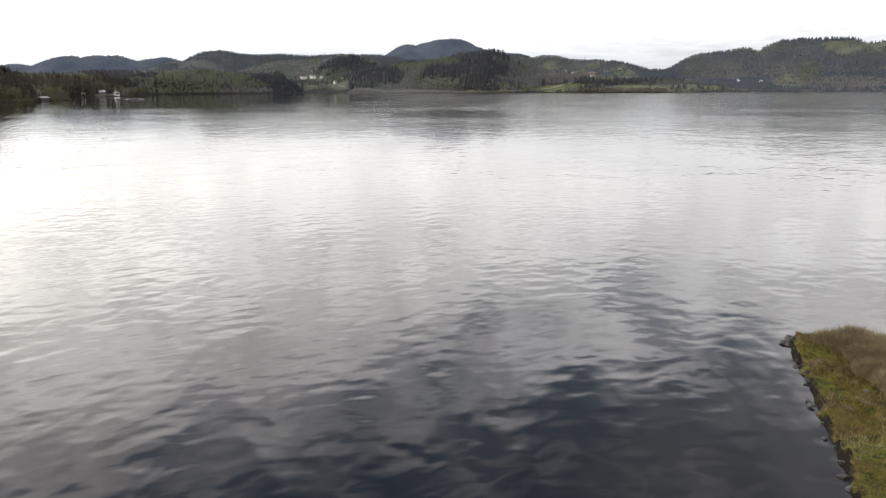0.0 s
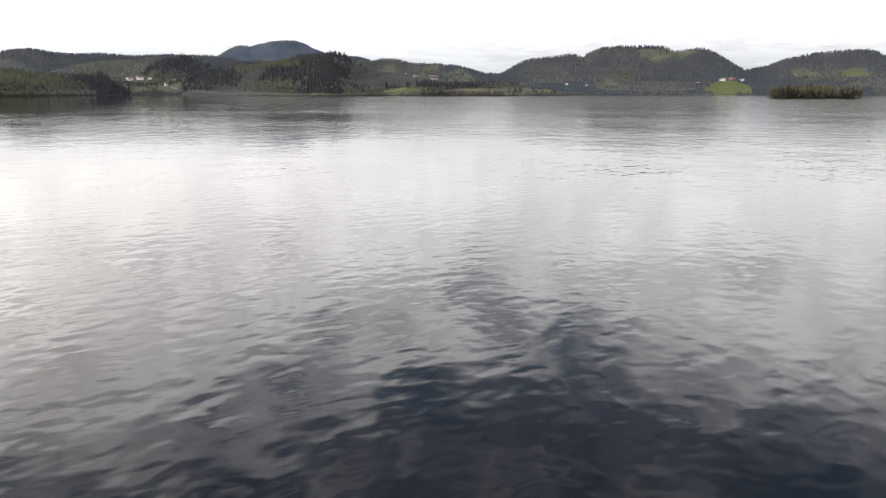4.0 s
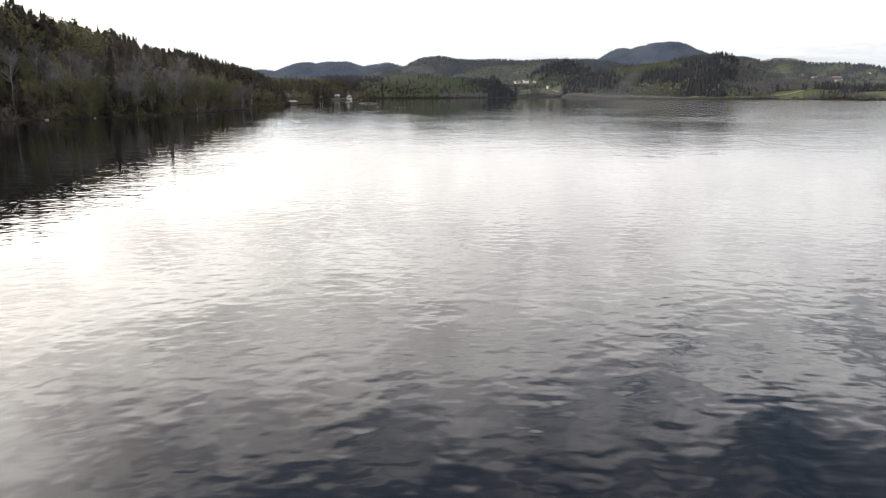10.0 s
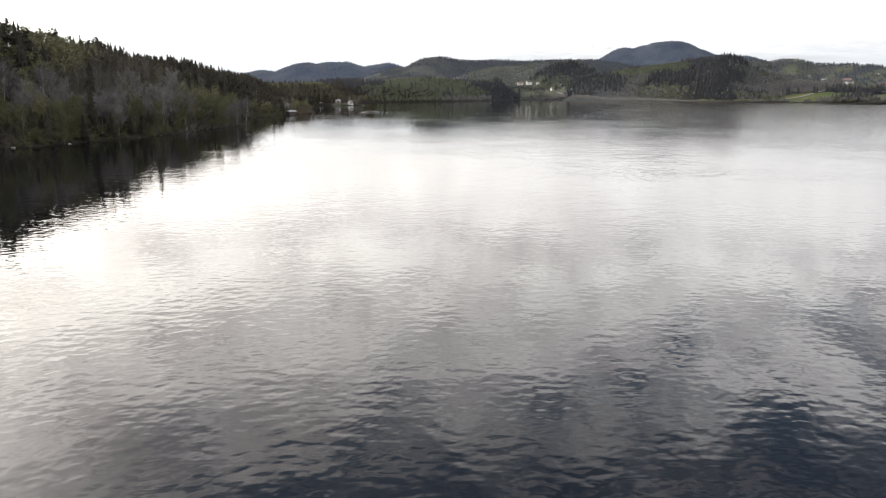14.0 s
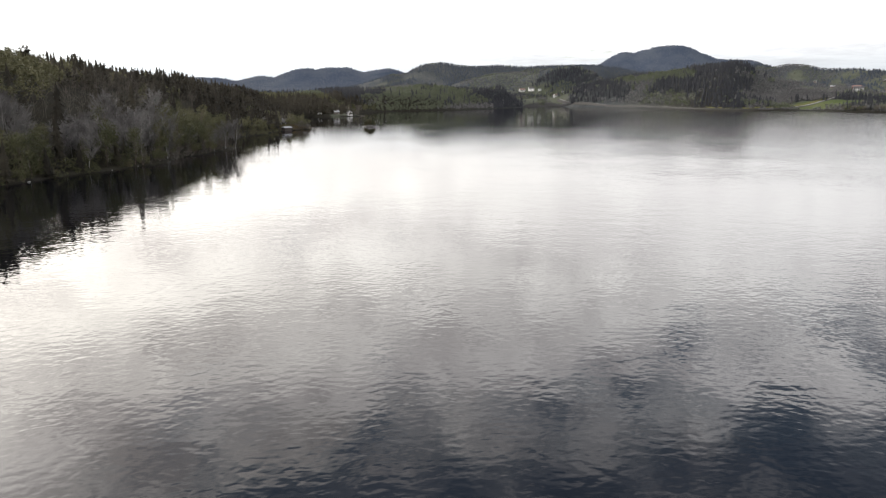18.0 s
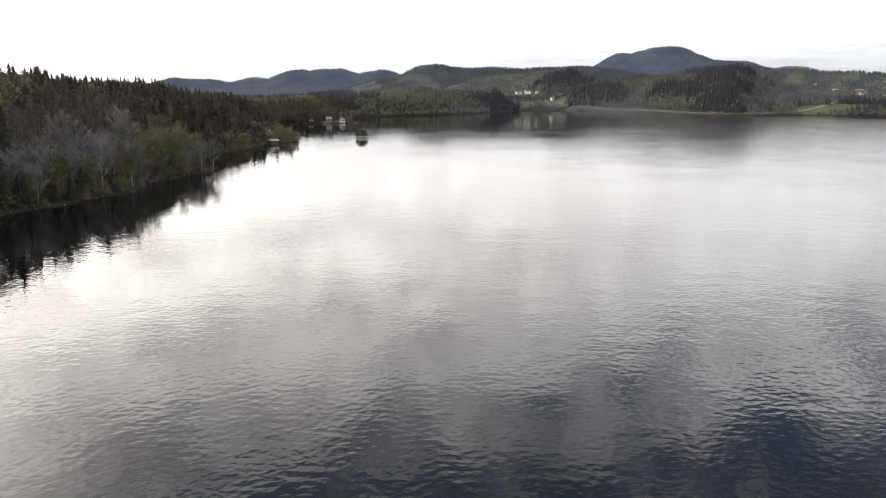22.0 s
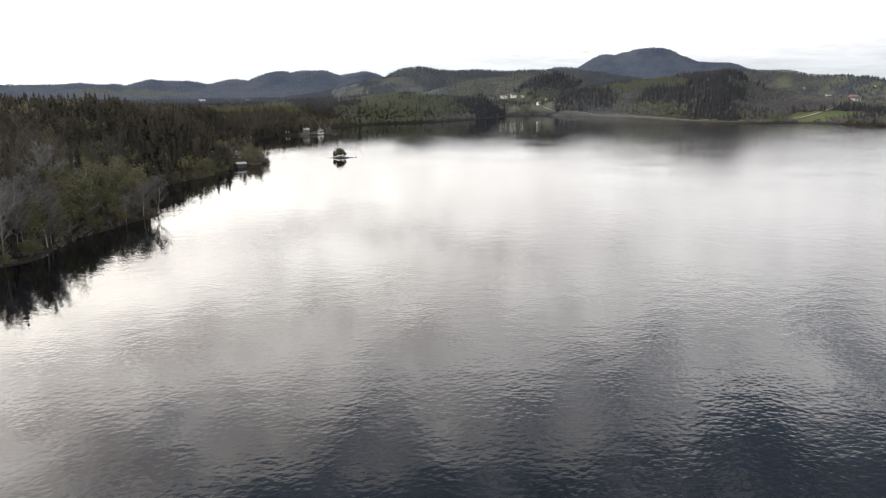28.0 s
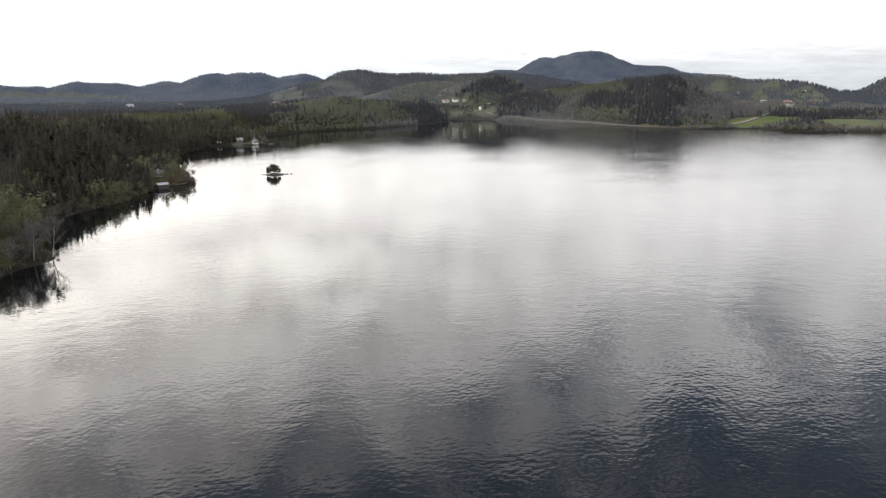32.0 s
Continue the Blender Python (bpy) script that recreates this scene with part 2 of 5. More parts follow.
MAT_WATER, MAT_GROUND = make_water(), make_ground()

# ---- plan of the lake and its hills ----
SHORE = [(-95, 226), (-68, 256), (-56, 267), (-46, 286), (-34, 302), (-23, 324), (-19, 347), (-10, 365), (-1, 384), (-8, 410), (-9, 445), (-3, 470), (16, 503), (27, 545),
         (48, 563), (36, 600), (34, 660), (40, 740), (52, 810), (68, 852), (90, 861), (114, 861), (134, 868), (122, 910), (128, 985), (160, 1055), (212, 1108), (266, 1140), (330, 1175),
         (400, 1245), (480, 1330), (528, 1400), (560, 1468), (632, 1470)]
SHORE_EAST = [(646, 1420), (676, 1330), (683, 1224), (683, 1095), (686, 1006), (714, 958), (806, 948), (808, 910), (798, 850), (830, 815), (880, 780), (1010, 800), (1200, 830),
              (1420, 760), (1600, 620), (1720, 420), (1760, 100), (1500, -250), (700, -330), (180, -160), (40, -46), (-60, -60), (-140, 20), (-150, 140)]
LAKE = np.array(SHORE + SHORE_EAST, float)
WOODED_ISLAND = (899, 306, 50, 24, -72)  # centre, half sizes, turn


def inside_and_distance(x, y, poly):
    """Signed distance to the outline: positive on land."""
    inside = np.zeros(x.shape, bool)
    best = np.full(x.shape, 1e18)
    for (ax, ay), (bx, by) in zip(poly, np.roll(poly, -1, 0)):
        cross = ((ay > y) != (by > y)) & (x < (bx - ax) * (y - ay) / (by - ay + 1e-12) + ax)
        inside ^= cross
        ux, uy = bx - ax, by - ay
        k = np.clip(((x - ax) * ux + (y - ay) * uy) / (ux * ux + uy * uy), 0, 1)
        best = np.minimum(best, (x - ax - k * ux) ** 2 + (y - ay - k * uy) ** 2)
    d = np.sqrt(best)
    return np.where(inside, -d, d)


def lattice(ix, iy, seed):
    h = (ix * 374761393 + iy * 668265263 + seed * 974711) & 0xFFFFFFFF
    h = ((h ^ (h >> 13)) * 1274126177) & 0xFFFFFFFF
    return ((h ^ (h >> 16)) & 0xFFFF) / 65535.0


def vnoise(x, y, size, seed=0):
    """Smooth noise from 0 to 1 with features of about that size."""
    x, y = np.asarray(x, float) / size, np.asarray(y, float) / size
    ix, iy = np.floor(x).astype(np.int64), np.floor(y).astype(np.int64)
    fx, fy = x - ix, y - iy
    fx, fy = fx * fx * (3 - 2 * fx), fy * fy * (3 - 2 * fy)
    a = lattice(ix, iy, seed) * (1 - fx) + lattice(ix + 1, iy, seed) * fx
    b = lattice(ix, iy + 1, seed) * (1 - fx) + lattice(ix + 1, iy + 1, seed) * fx
    return a * (1 - fy) + b * fy


def smooth(a, b, v):
    k = np.clip((v - a) / (b - a), 0, 1)
    return k * k * (3 - 2 * k)


# crest lines of the hills: x, y, height of the ground; then the half width of the hill
CRESTS = []


def crest(name, width, *line):
    CRESTS.append((name, width, line))


crest("left hill", 62, (-190, 150, 38), (-125, 290, 38), (-108, 350, 35), (-88, 420, 30), (-78, 500, 27), (-62, 600, 26), (-30, 700, 24), (0, 800, 18))
crest("middle cape", 130, (11, 1031, 19), (97, 1128, 20), (187, 1218, 24), (306, 1400, 31), (444, 1466, 28), (540, 1520, 18))
crest("cape tip", 66, (425, 1335, 24), (482, 1380, 35), (522, 1420, 18))
crest("headland", 115, (735, 1609, 8), (731, 1566, 30), (757, 1508, 44), (776, 1452, 54), (795, 1394, 59), (814, 1323, 63), (830, 1250, 66), (839, 1143, 69), (862, 1124, 64), (899, 1105, 56), (942, 1092, 38), (970, 1072, 26))
crest("ridge", 330, (430, 2400, 60), (489, 2383, 87), (520, 2377, 29), (532, 2374, 79), (572, 2364, 99), (613, 2354, 121), (630, 2349, 64), (669, 2338, 112), (734, 2318, 111), (800, 2296, 116), (874, 2268, 105), (932, 2244, 112), (999, 2217, 114), (1065, 2184, 114), (1200, 2100, 90))
crest("far ridge", 420, (-1300, 3150, 90), (-812, 3323, 78), (-662, 3359, 84), (-539, 3382, 85), (-446, 3397, 77), (-348, 3408, 60), (-246, 3419, 94), (-142, 3423, 91), (8, 3430, 56), (76, 3430, 103), (170, 3427, 54), (220, 3425, 95), (271, 3421, 142), (321, 3417, 121), (373, 3413, 148), (424, 3406, 148), (455, 3402, 46), (475, 3400, 5), (583, 3382, 133), (616, 3376, 137), (659, 3369, 67), (703, 3362, 5), (900, 3330, 110))
crest("peak", 520, (1500, 4050, 120), (1881, 4009, 190), (2030, 3933, 182), (2090, 3901, 114), (2144, 3871, 260), (2194, 3842, 215), (2238, 3816, 277), (2296, 3781, 294), (2353, 3745, 302), (2388, 3723, 297), (2424, 3698, 202), (2467, 3669, 255), (2562, 3602, 222), (2654, 3533, 211), (2707, 3491, 186), (3000, 3200, 120))
crest("east ridge", 260, (1180, 1780, 80), (1285, 1683, 91), (1303, 1673, 66), (1347, 1651, 81), (1363, 1631, 95), (1378, 1611, 55), (1400, 1587, 80), (1459, 1533, 81), (1496, 1502, 77), (1528, 1477, 48), (1551, 1455, 43), (1577, 1426, 53), (1608, 1391, 5))
crest("round hill", 230, (1671, 1431, 50), (1684, 1416, 11), (1698, 1398, 22), (1718, 1375, 95), (1746, 1339, 101), (1778, 1297, 108), (1820, 1237, 80), (1836, 1214, 126), (1859, 1178, 130), (1897, 1119, 130), (1914, 1089, 130), (1925, 1071, 112), (1940, 1040, 116), (1960, 1000, 119), (1966, 988, 121), (1978, 965, 91), (1990, 940, 35), (2000, 919, 12))
crest("island", 26, (888, 340, 6), (910, 272, 6))
crest("south hill", 230, (2012, 891, 5), (2028, 851, 50), (2039, 825, 68), (2060, 773, 10), (2067, 755, 93), (2086, 698, 103), (2102, 648, 108), (2114, 611, 111), (2119, 593, 94), (2124, 566, 36), (2127, 551, 91), (2140, 480, 90), (2150, 200, 80))
crest("dark knoll", 90, (727, 1809, 75), (761, 1795, 88), (782, 1787, 93), (801, 1778, 90), (828, 1766, 77), (854, 1753, 57))
crest("pale hillside", 170, (598, 1971, 53), (648, 1955, 70), (691, 1941, 79), (726, 1928, 81), (754, 1917, 76))
# meadows and clearings: centre, half sizes, turn, how green
MEADOWS = []


def meadow(x, y, half_length, half_width, turn, green):
    MEADOWS.append((x, y, half_length, half_width, turn, green))


meadow(846, 964, 52, 30, 150, 1.0)
meadow(1414, 1499, 36, 22, -177, 0.45)
meadow(966, 1111, 34, 24, 80, 0.5)
meadow(1428, 1426, 46, 26, 171, 0.35)
meadow(1301, 1554, 34, 21, 57, 0.4)
meadow(1099, 854, 55, 12, -151, 1.0)
meadow(1482, 965, 221, 35, -146, 0.4)
meadow(1867, 1071, 41, 28, 114, 0.45)
meadow(1915, 1024, 52, 21, 117, 0.5)
meadow(1795, 812, 50, 16, -155, 0.4)
meadow(1658, 772, 119, 23, -156, 0.9)
meadow(1008, 856, 105, 37, -161, 0.5)
meadow(1640, 747, 156, 50, -160, 1.0)
meadow(1948, 686, 41, 23, 71, 0.4)
meadow(1970, 579, 40, 28, -151, 0.7)
meadow(868, 978, 50, 32, 138, 1.0)
meadow(1335, 1458, 62, 18, 46, 0.45)
meadow(1428, 1496, 30, 20, -147, 0.4)
meadow(1395, 1367, 108, 35, -139, 0.5)
meadow(920, 882, 59, 42, -150, 0.7)
meadow(639, 1560, 137, 34, 72, 0.5)
meadow(615, 1498, 61, 43, -140, 0.35)
meadow(110, 874, 20, 7, 20, 0.5)
meadow(676, 1728, 46, 26, 0, 0.5)
meadow(905, 868, 44, 20, 40, 0.7)
meadow(1000, 1048, 56, 30, 30, 0.6)
meadow(442, 2283, 80, 16, 10, 0.2)
meadow(-378, 3219, 160, 60, 0, 0.3)
meadow(-189, 3185, 120, 50, 0, 0.3)

# stands of one kind of wood: centre, half sizes, turn
STANDS = []
KINDS = ("spruce", "leafing", "bare", "pale", "open", "mixed")


def stand(kind, x, y, half_length, half_width, turn):
    STANDS.append((KINDS.index(kind), x, y, half_length, half_width, turn))


# the near slope
stand("bare", -61, 296, 18, 8, 77)
stand("bare", -49, 320, 32, 8, 76)
stand("bare", -47, 409, 100, 9, 90)
stand("bare", -27, 529, 70, 8, 88)
stand("bare", -46, 314, 34, 9, 62)
stand("bare", -52, 380, 42, 8, 84)
stand("bare", -30, 472, 31, 8, 84)
stand("leafing", -69, 355, 29, 8, 100)
stand("leafing", -15, 396, 48, 10, 86)
stand("bare", -31, 452, 29, 8, 85)
stand("bare", -43, 395, 25, 8, 86)
stand("leafing", -20, 420, 30, 8, 86)
stand("spruce", -42, 360, 20, 8, 79)
stand("spruce", -17, 570, 120, 24, 77)
stand("leafing", -18, 425, 47, 8, 98)
stand("mixed", -9, 523, 50, 12, 73)
stand("spruce", -37, 1230, 191, 92, 107)
stand("leafing", 775, 968, 46, 16, 20)
stand("leafing", -9, 402, 36, 9, 88)
stand("leafing", -12, 440, 26, 9, 88)
# the cape, the bay, the headland and the hills behind
stand("leafing", 248, 1176, 146, 40, 57)
stand("leafing", 348, 1247, 178, 28, 47)
stand("bare", 223, 1058, 163, 20, 55)
stand("bare", 371, 1228, 148, 17, 47)
stand("spruce", 480, 1365, 147, 21, 58)
stand("spruce", 425, 1332, 53, 23, -140)
stand("mixed", 155, 1136, 93, 52, 55)
stand("leafing", 61, 1057, 124, 53, 64)
stand("spruce", 53, 874, 157, 45, 85)
stand("leafing", 253, 1146, 164, 29, -136)
stand("bare", 235, 1085, 171, 23, 45)
stand("leafing", 331, 1313, 120, 67, -144)
stand("spruce", 337, 1314, 84, 26, 62)
stand("pale", 654, 1835, 125, 66, 101)
stand("pale", 655, 1837, 110, 57, 102)
stand("spruce", 746, 1734, 59, 46, 166)
stand("spruce", 806, 1723, 43, 23, -172)
stand("leafing", 729, 1674, 138, 41, 65)
stand("open", 534, 2264, 52, 21, 136)
stand("open", 365, 2247, 172, 46, 85)
stand("open", 534, 2062, 199, 39, 90)
stand("open", 503, 2302, 65, 18, 119)
stand("spruce", 635, 2256, 75, 64, -145)
stand("spruce", 558, 2307, 54, 33, 115)
stand("spruce", 778, 1769, 44, 15, 150)
stand("leafing", 755, 1349, 78, 24, 91)
stand("leafing", 779, 1243, 98, 26, 90)
stand("spruce", 715, 1339, 116, 28, 92)
stand("spruce", 735, 1162, 127, 30, 86)
stand("spruce", 798, 1126, 81, 49, -153)
stand("mixed", 815, 1125, 66, 10, -158)
stand("pale", 708, 1158, 93, 10, 91)
stand("bare", 692, 1321, 104, 10, 99)
stand("bare", 880, 1081, 109, 58, -142)
stand("leafing", 710, 1149, 57, 15, 85)
stand("spruce", 737, 1086, 77, 37, 72)
stand("mixed", 721, 1301, 101, 32, 87)
stand("spruce", 684, 1424, 74, 36, 86)
stand("bare", 872, 1086, 116, 67, -151)
stand("spruce", 789, 1167, 109, 30, 81)
stand("mixed", 907, 1141, 35, 19, -153)
stand("pale", 1322, 1555, 46, 37, -177)
stand("mixed", 1511, 1375, 119, 53, -165)
stand("spruce", 1377, 1324, 110, 48, 47)
stand("spruce", 1419, 1532, 84, 15, 146)
stand("bare", 1321, 1158, 192, 61, 60)
stand("spruce", 1725, 1231, 131, 55, 113)
stand("spruce", 1803, 1117, 60, 44, 123)
stand("mixed", 1673, 1333, 28, 20, 92)
stand("pale", 1775, 1237, 97, 21, 105)
stand("bare", 1616, 1244, 111, 75, 51)
stand("leafing", 1725, 1069, 136, 27, -147)
stand("bare", 1669, 1091, 107, 40, -143)
stand("spruce", 1779, 978, 131, 97, -154)
stand("spruce", 1894, 927, 104, 33, -150)
stand("bare", 1551, 868, 199, 94, -153)
stand("leafing", 1893, 1009, 39, 19, 119)
stand("bare", 1837, 1047, 36, 15, 119)
stand("spruce", 1977, 785, 74, 64, 74)
stand("spruce", 2014, 711, 46, 33, -141)
stand("bare", 2026, 651, 73, 21, -158)
stand("spruce", 2049, 585, 62, 58, -148)
stand("mixed", 1925, 719, 67, 47, 51)
stand("bare", 1876, 520, 126, 50, -164)


def stand_at(x, y):
    """The kind of wood at each place; -1 where no stand is named."""
    kind = np.full(x.shape, -1)
    near = np.full(x.shape, 1.0)
    for k, cx, cy, rx, ry, turn in STANDS:
        c, s = math.cos(radians(turn)), math.sin(radians(turn))
        u, v = (x - cx) * c + (y - cy) * s, -(x - cx) * s + (y - cy) * c
        q = np.hypot(u / (rx * 1.1), v / (ry * 1.1)) + 0.7 * (vnoise(x, y, 30, 71) - 0.5) + 0.4 * (vnoise(x, y, 11, 72) - 0.5)
        kind = np.where(q < near, k, kind)
        near = np.minimum(near, q)
    return kind


def crest_height(x, y, width, line):
    top = np.zeros(x.shape)
    for (ax, ay, ah), (bx, by, bh) in zip(line, line[1:]):
        ux, uy = bx - ax, by - ay
        k = np.clip(((x - ax) * ux + (y - ay) * uy) / (ux * ux + uy * uy), 0, 1)
        d = np.hypot(x - ax - k * ux, y - ay - k * uy) / width
        fall = np.exp(-d ** 2 * 0.9) if width < 200 else 0.5 * np.exp(-(d / 0.4) ** 2) + 0.5 * np.exp(-(d / 1.3) ** 2)
        top = np.maximum(top, (ah + k * (bh - ah)) * fall)
    return top


def meadow_at(x, y):
    m = np.zeros(x.shape)
    for cx, cy, rx, ry, turn, green in MEADOWS:
        c, s = math.cos(radians(turn)), math.sin(radians(turn))
        u, v = (x - cx) * c + (y - cy) * s, -(x - cx) * s + (y - cy) * c
        m = np.maximum(m, green * smooth(1.12, 0.88, np.hypot(u / rx, v / ry) + 0.5 * (vnoise(x, y, 25, 5) - 0.5)))
    return m


def ground_height(x, y):
    x, y = np.asarray(x, float), np.asarray(y, float)
    wob = (vnoise(x, y, 14, 1) - 0.5) * 7
    far = np.clip(np.hypot(x, y) / 600, 0.25, 1.5)
    d = inside_and_distance(x, y, LAKE) + wob * np.minimum(far, 1)
    cx, cy, rx, ry, turn = WOODED_ISLAND
    c, s = math.cos(radians(turn)), math.sin(radians(turn))
    u, v = ((x - cx) * c + (y - cy) * s) / rx, (-(x - cx) * s + (y - cy) * c) / ry
    d = np.maximum(d, (1 - np.hypot(u, v)) * ry)
    land = np.maximum(d, 0)
    base = 0.5 * smooth(0, 2, land) + 22 * (1 - np.exp(-land / 170))
    hills = np.zeros(x.shape)
    for _, width, line in CRESTS:
        hills = np.maximum(hills, crest_height(x, y, width, line))
    rise = smooth(0, 42, land)
    z = np.maximum(base, hills * rise + base * 0.15)
    rough = (vnoise(x, y, 60, 2) - 0.5) * 5 + (vnoise(x, y, 22, 3) - 0.5) * 2.2 + (vnoise(x, y, 170, 8) - 0.5) * 8
    z = z + rough * smooth(8, 70, land)
    # knolls and gullies of the distant hills
    away = smooth(1900, 2600, np.hypot(x, y))
    z = z + away * smooth(30, 120, z) * ((vnoise(x, y, 130, 21) - 0.5) * 12 + (vnoise(x, y, 330, 22) - 0.5) * 16 + (vnoise(x, y, 55, 23) - 0.5) * 6)
    # gentle fields on the eastern end of the headland
    field = smooth(200, 140, np.hypot(x - 920, y - 980))
    z = z * (1 - field) + np.minimum(z, 0.5 * smooth(0, 2, land) + 0.14 * land) * field
    return np.where(d > 0, z, np.maximum(-4.0, d * 0.35)), d


def mesh_from(name, co, faces_flat, sizes, mats, attrs=(), mat_index=None):
    me = bpy.data.meshes.new(name)
    me.vertices.add(len(co))
    me.vertices.foreach_set("co", np.asarray(co, np.float32).ravel())
    me.loops.add(len(faces_flat))
    me.loops.foreach_set("vertex_index", np.asarray(faces_flat, np.int32))
    me.polygons.add(len(sizes))
    starts = np.concatenate([[0], np.cumsum(sizes)[:-1]]).astype(np.int32)
    me.polygons.foreach_set("loop_start", starts)
    for m in mats:
        me.materials.append(m)
    if mat_index is not None:
        me.polygons.foreach_set("material_index", np.asarray(mat_index, np.int32))
    for key, values in attrs:
        me.attributes.new(key, "FLOAT", "POINT").data.foreach_set("value", np.asarray(values, np.float32))
    me.update(calc_edges=True)
    return me


def grid_faces(rows, cols):
    i = np.arange(rows - 1)[:, None] * cols + np.arange(cols - 1)[None]
    return np.stack([i, i + 1, i + cols + 1, i + cols], -1).reshape(-1)


def build_ground():
    az = np.radians(np.concatenate([np.arange(-180, -30, 5.0), np.arange(-30, 82, 0.3), np.arange(82, 181, 5.0)]))
    az[-1] = math.pi
    r = np.concatenate([np.linspace(1.0, 200, 40, endpoint=False), 200 * 1.0088 ** np.arange(0, 360)])
    r = np.concatenate([r[r < 4850], [4850]])
    R, A = np.meshgrid(r, az, indexing="ij")
    x, y = R * np.sin(A), R * np.cos(A)
    z, d = ground_height(x, y)
    f = grid_faces(len(r), len(az)).reshape(-1, 4)[:, ::-1]
    shore = smooth(1.6, 0.5, np.abs(d)) * smooth(0.5, 0.75, vnoise(x, y, 9, 6)) * 0.7
    # The last two attributes grow with distance and bring in the hazed colours.
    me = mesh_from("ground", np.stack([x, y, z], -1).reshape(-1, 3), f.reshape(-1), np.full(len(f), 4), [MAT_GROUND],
                   [("meadow", meadow_at(x, y).ravel()), ("shore", shore.ravel()), ("far_haze", smooth(2500, 3000, np.hypot(x, y)).ravel()), ("hill", smooth(1150, 1600, np.hypot(x, y)).ravel())])
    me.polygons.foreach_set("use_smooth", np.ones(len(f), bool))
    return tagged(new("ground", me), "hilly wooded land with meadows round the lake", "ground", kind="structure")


def build_water():
    r = np.concatenate([[0.5], 6 * 1.35 ** np.arange(0, 23)])
    r = r[r < 4800]
    a = np.radians(np.linspace(0, 360, 73))
    R, A = np.meshgrid(r, a, indexing="ij")
    co = np.stack([R * np.sin(A), R * np.cos(A), R * 0], -1).reshape(-1, 3)
    f = grid_faces(len(r), len(a)).reshape(-1, 4)[:, ::-1]
    me = mesh_from("water", co, f.reshape(-1), np.full(len(f), 4), [MAT_WATER])
    return tagged(new("water", me), "calm dark lake with small ripples mirroring the clouds", "water", kind="structure")


build_ground()
build_water()
# ---- trees ----
def rand_unit(rng, n):
    v = rng.normal(size=(n, 3))
    return v / np.linalg.norm(v, axis=1)[:, None]


def leaf_cloud(rng, count, size, rx, rz, zc, low=0.0):
    """Small leaf sprays spread through an uneven crown, thicker at its outside."""
    lumps = rand_unit(rng, 9) * 0.62
    c = lumps[rng.integers(0, 9, count)] + rand_unit(rng, count) * (rng.random(count)[:, None] ** 0.5) * 0.46
    c = c * np.array([rx, rx, rz]) + np.array([0, 0, zc])
    c = c[c[:, 2] > low]
    n = len(c)
    a = rand_unit(rng, n)
    b = np.cross(a, rand_unit(rng, n))
    b /= np.linalg.norm(b, axis=1)[:, None] + 1e-9
    s = size * (0.6 + 0.8 * rng.random(n))[:, None]
    co = np.stack([c + a * s, c - a * s * 0.5 + b * s * 0.8, c - a * s * 0.6 - b * s * 0.8], 1).reshape(-1, 3)
    return co, np.arange(3 * n).reshape(-1, 3)


def spruce_shape(rng, layers, spikes, height=1.0, radius=0.17):
    """Whorls of drooping branches, each a jagged skirt, to a pointed top."""
    co, tri = [], []
    for i in range(layers):
        k = i / layers
        z0 = height * (0.06 + 0.94 * (k + 1.35 / layers if i < layers - 1 else 1.0))
        z0 = min(z0, height)
        zr = height * (0.06 + 0.88 * k)
        r = radius * height * (1 - k) ** 0.85 * (0.6 + 0.65 * rng.random()) + 0.012 * height
        base = len(co)
        co.append((rng.normal() * 0.004, rng.normal() * 0.004, z0))
        turn = rng.random() * 6.28
        for j in range(spikes * 2):
            a = turn + math.pi * j / spikes
            out = r * (0.62 + 0.66 * rng.random()) if j % 2 == 0 else r * (0.25 + 0.2 * rng.random())
            co.append((math.cos(a) * out, math.sin(a) * out, zr - (0.02 * height if j % 2 == 0 else -0.03 * height) + rng.normal() * 0.014 * height))
        for j in range(spikes * 2):
            tri.append((base, base + 1 + j, base + 1 + (j + 1) % (spikes * 2)))
    return np.array(co), np.array(tri)


def twig_shape(rng, count, height=1.0, limbs=9):
    """A bare crown: limbs that leave the stem at all heights, with thin twigs spread along each."""
    co, tri = [], []

    def sliver(p, q, wide):
        side = np.cross(q - p, rng.normal(size=3))
        side = side / (np.linalg.norm(side) + 1e-9) * wide
        tri.append((len(co), len(co) + 1, len(co) + 2))
        co.extend([p - side, p + side, q])

    lean = rng.normal(size=2) * 0.04 * height
    for k in range(limbs):
        z = height * (0.2 + 0.65 * (k + rng.random()) / limbs)
        a = rng.random() * 6.28
        p = np.array([lean[0] * z / height, lean[1] * z / height, z])
        way = np.array([math.cos(a), math.sin(a), 0.7 + 0.8 * rng.random()])
        ln = height * (0.16 + 0.22 * rng.random()) * (1.25 - z / height)
        q = p + way * ln
        sliver(p, q, height * 0.006)
        for _ in range(max(1, count // limbs)):
            r = p + (q - p) * (0.15 + 0.85 * rng.random())
            out = way * 0.5 + rng.normal(size=3) * 0.7 + np.array([0, 0, 0.3])
            sliver(r, r + out * height * (0.04 + 0.06 * rng.random()), height * 0.0036)
    for a in (0.0, 2.1, 4.2):
        sd = np.array([math.cos(a), math.sin(a), 0]) * height * 0.007
        tri.append((len(co), len(co) + 1, len(co) + 2))
        co += [-sd, sd, np.array([lean[0], lean[1], height * 0.97])]
    return np.array(co), np.array(tri)


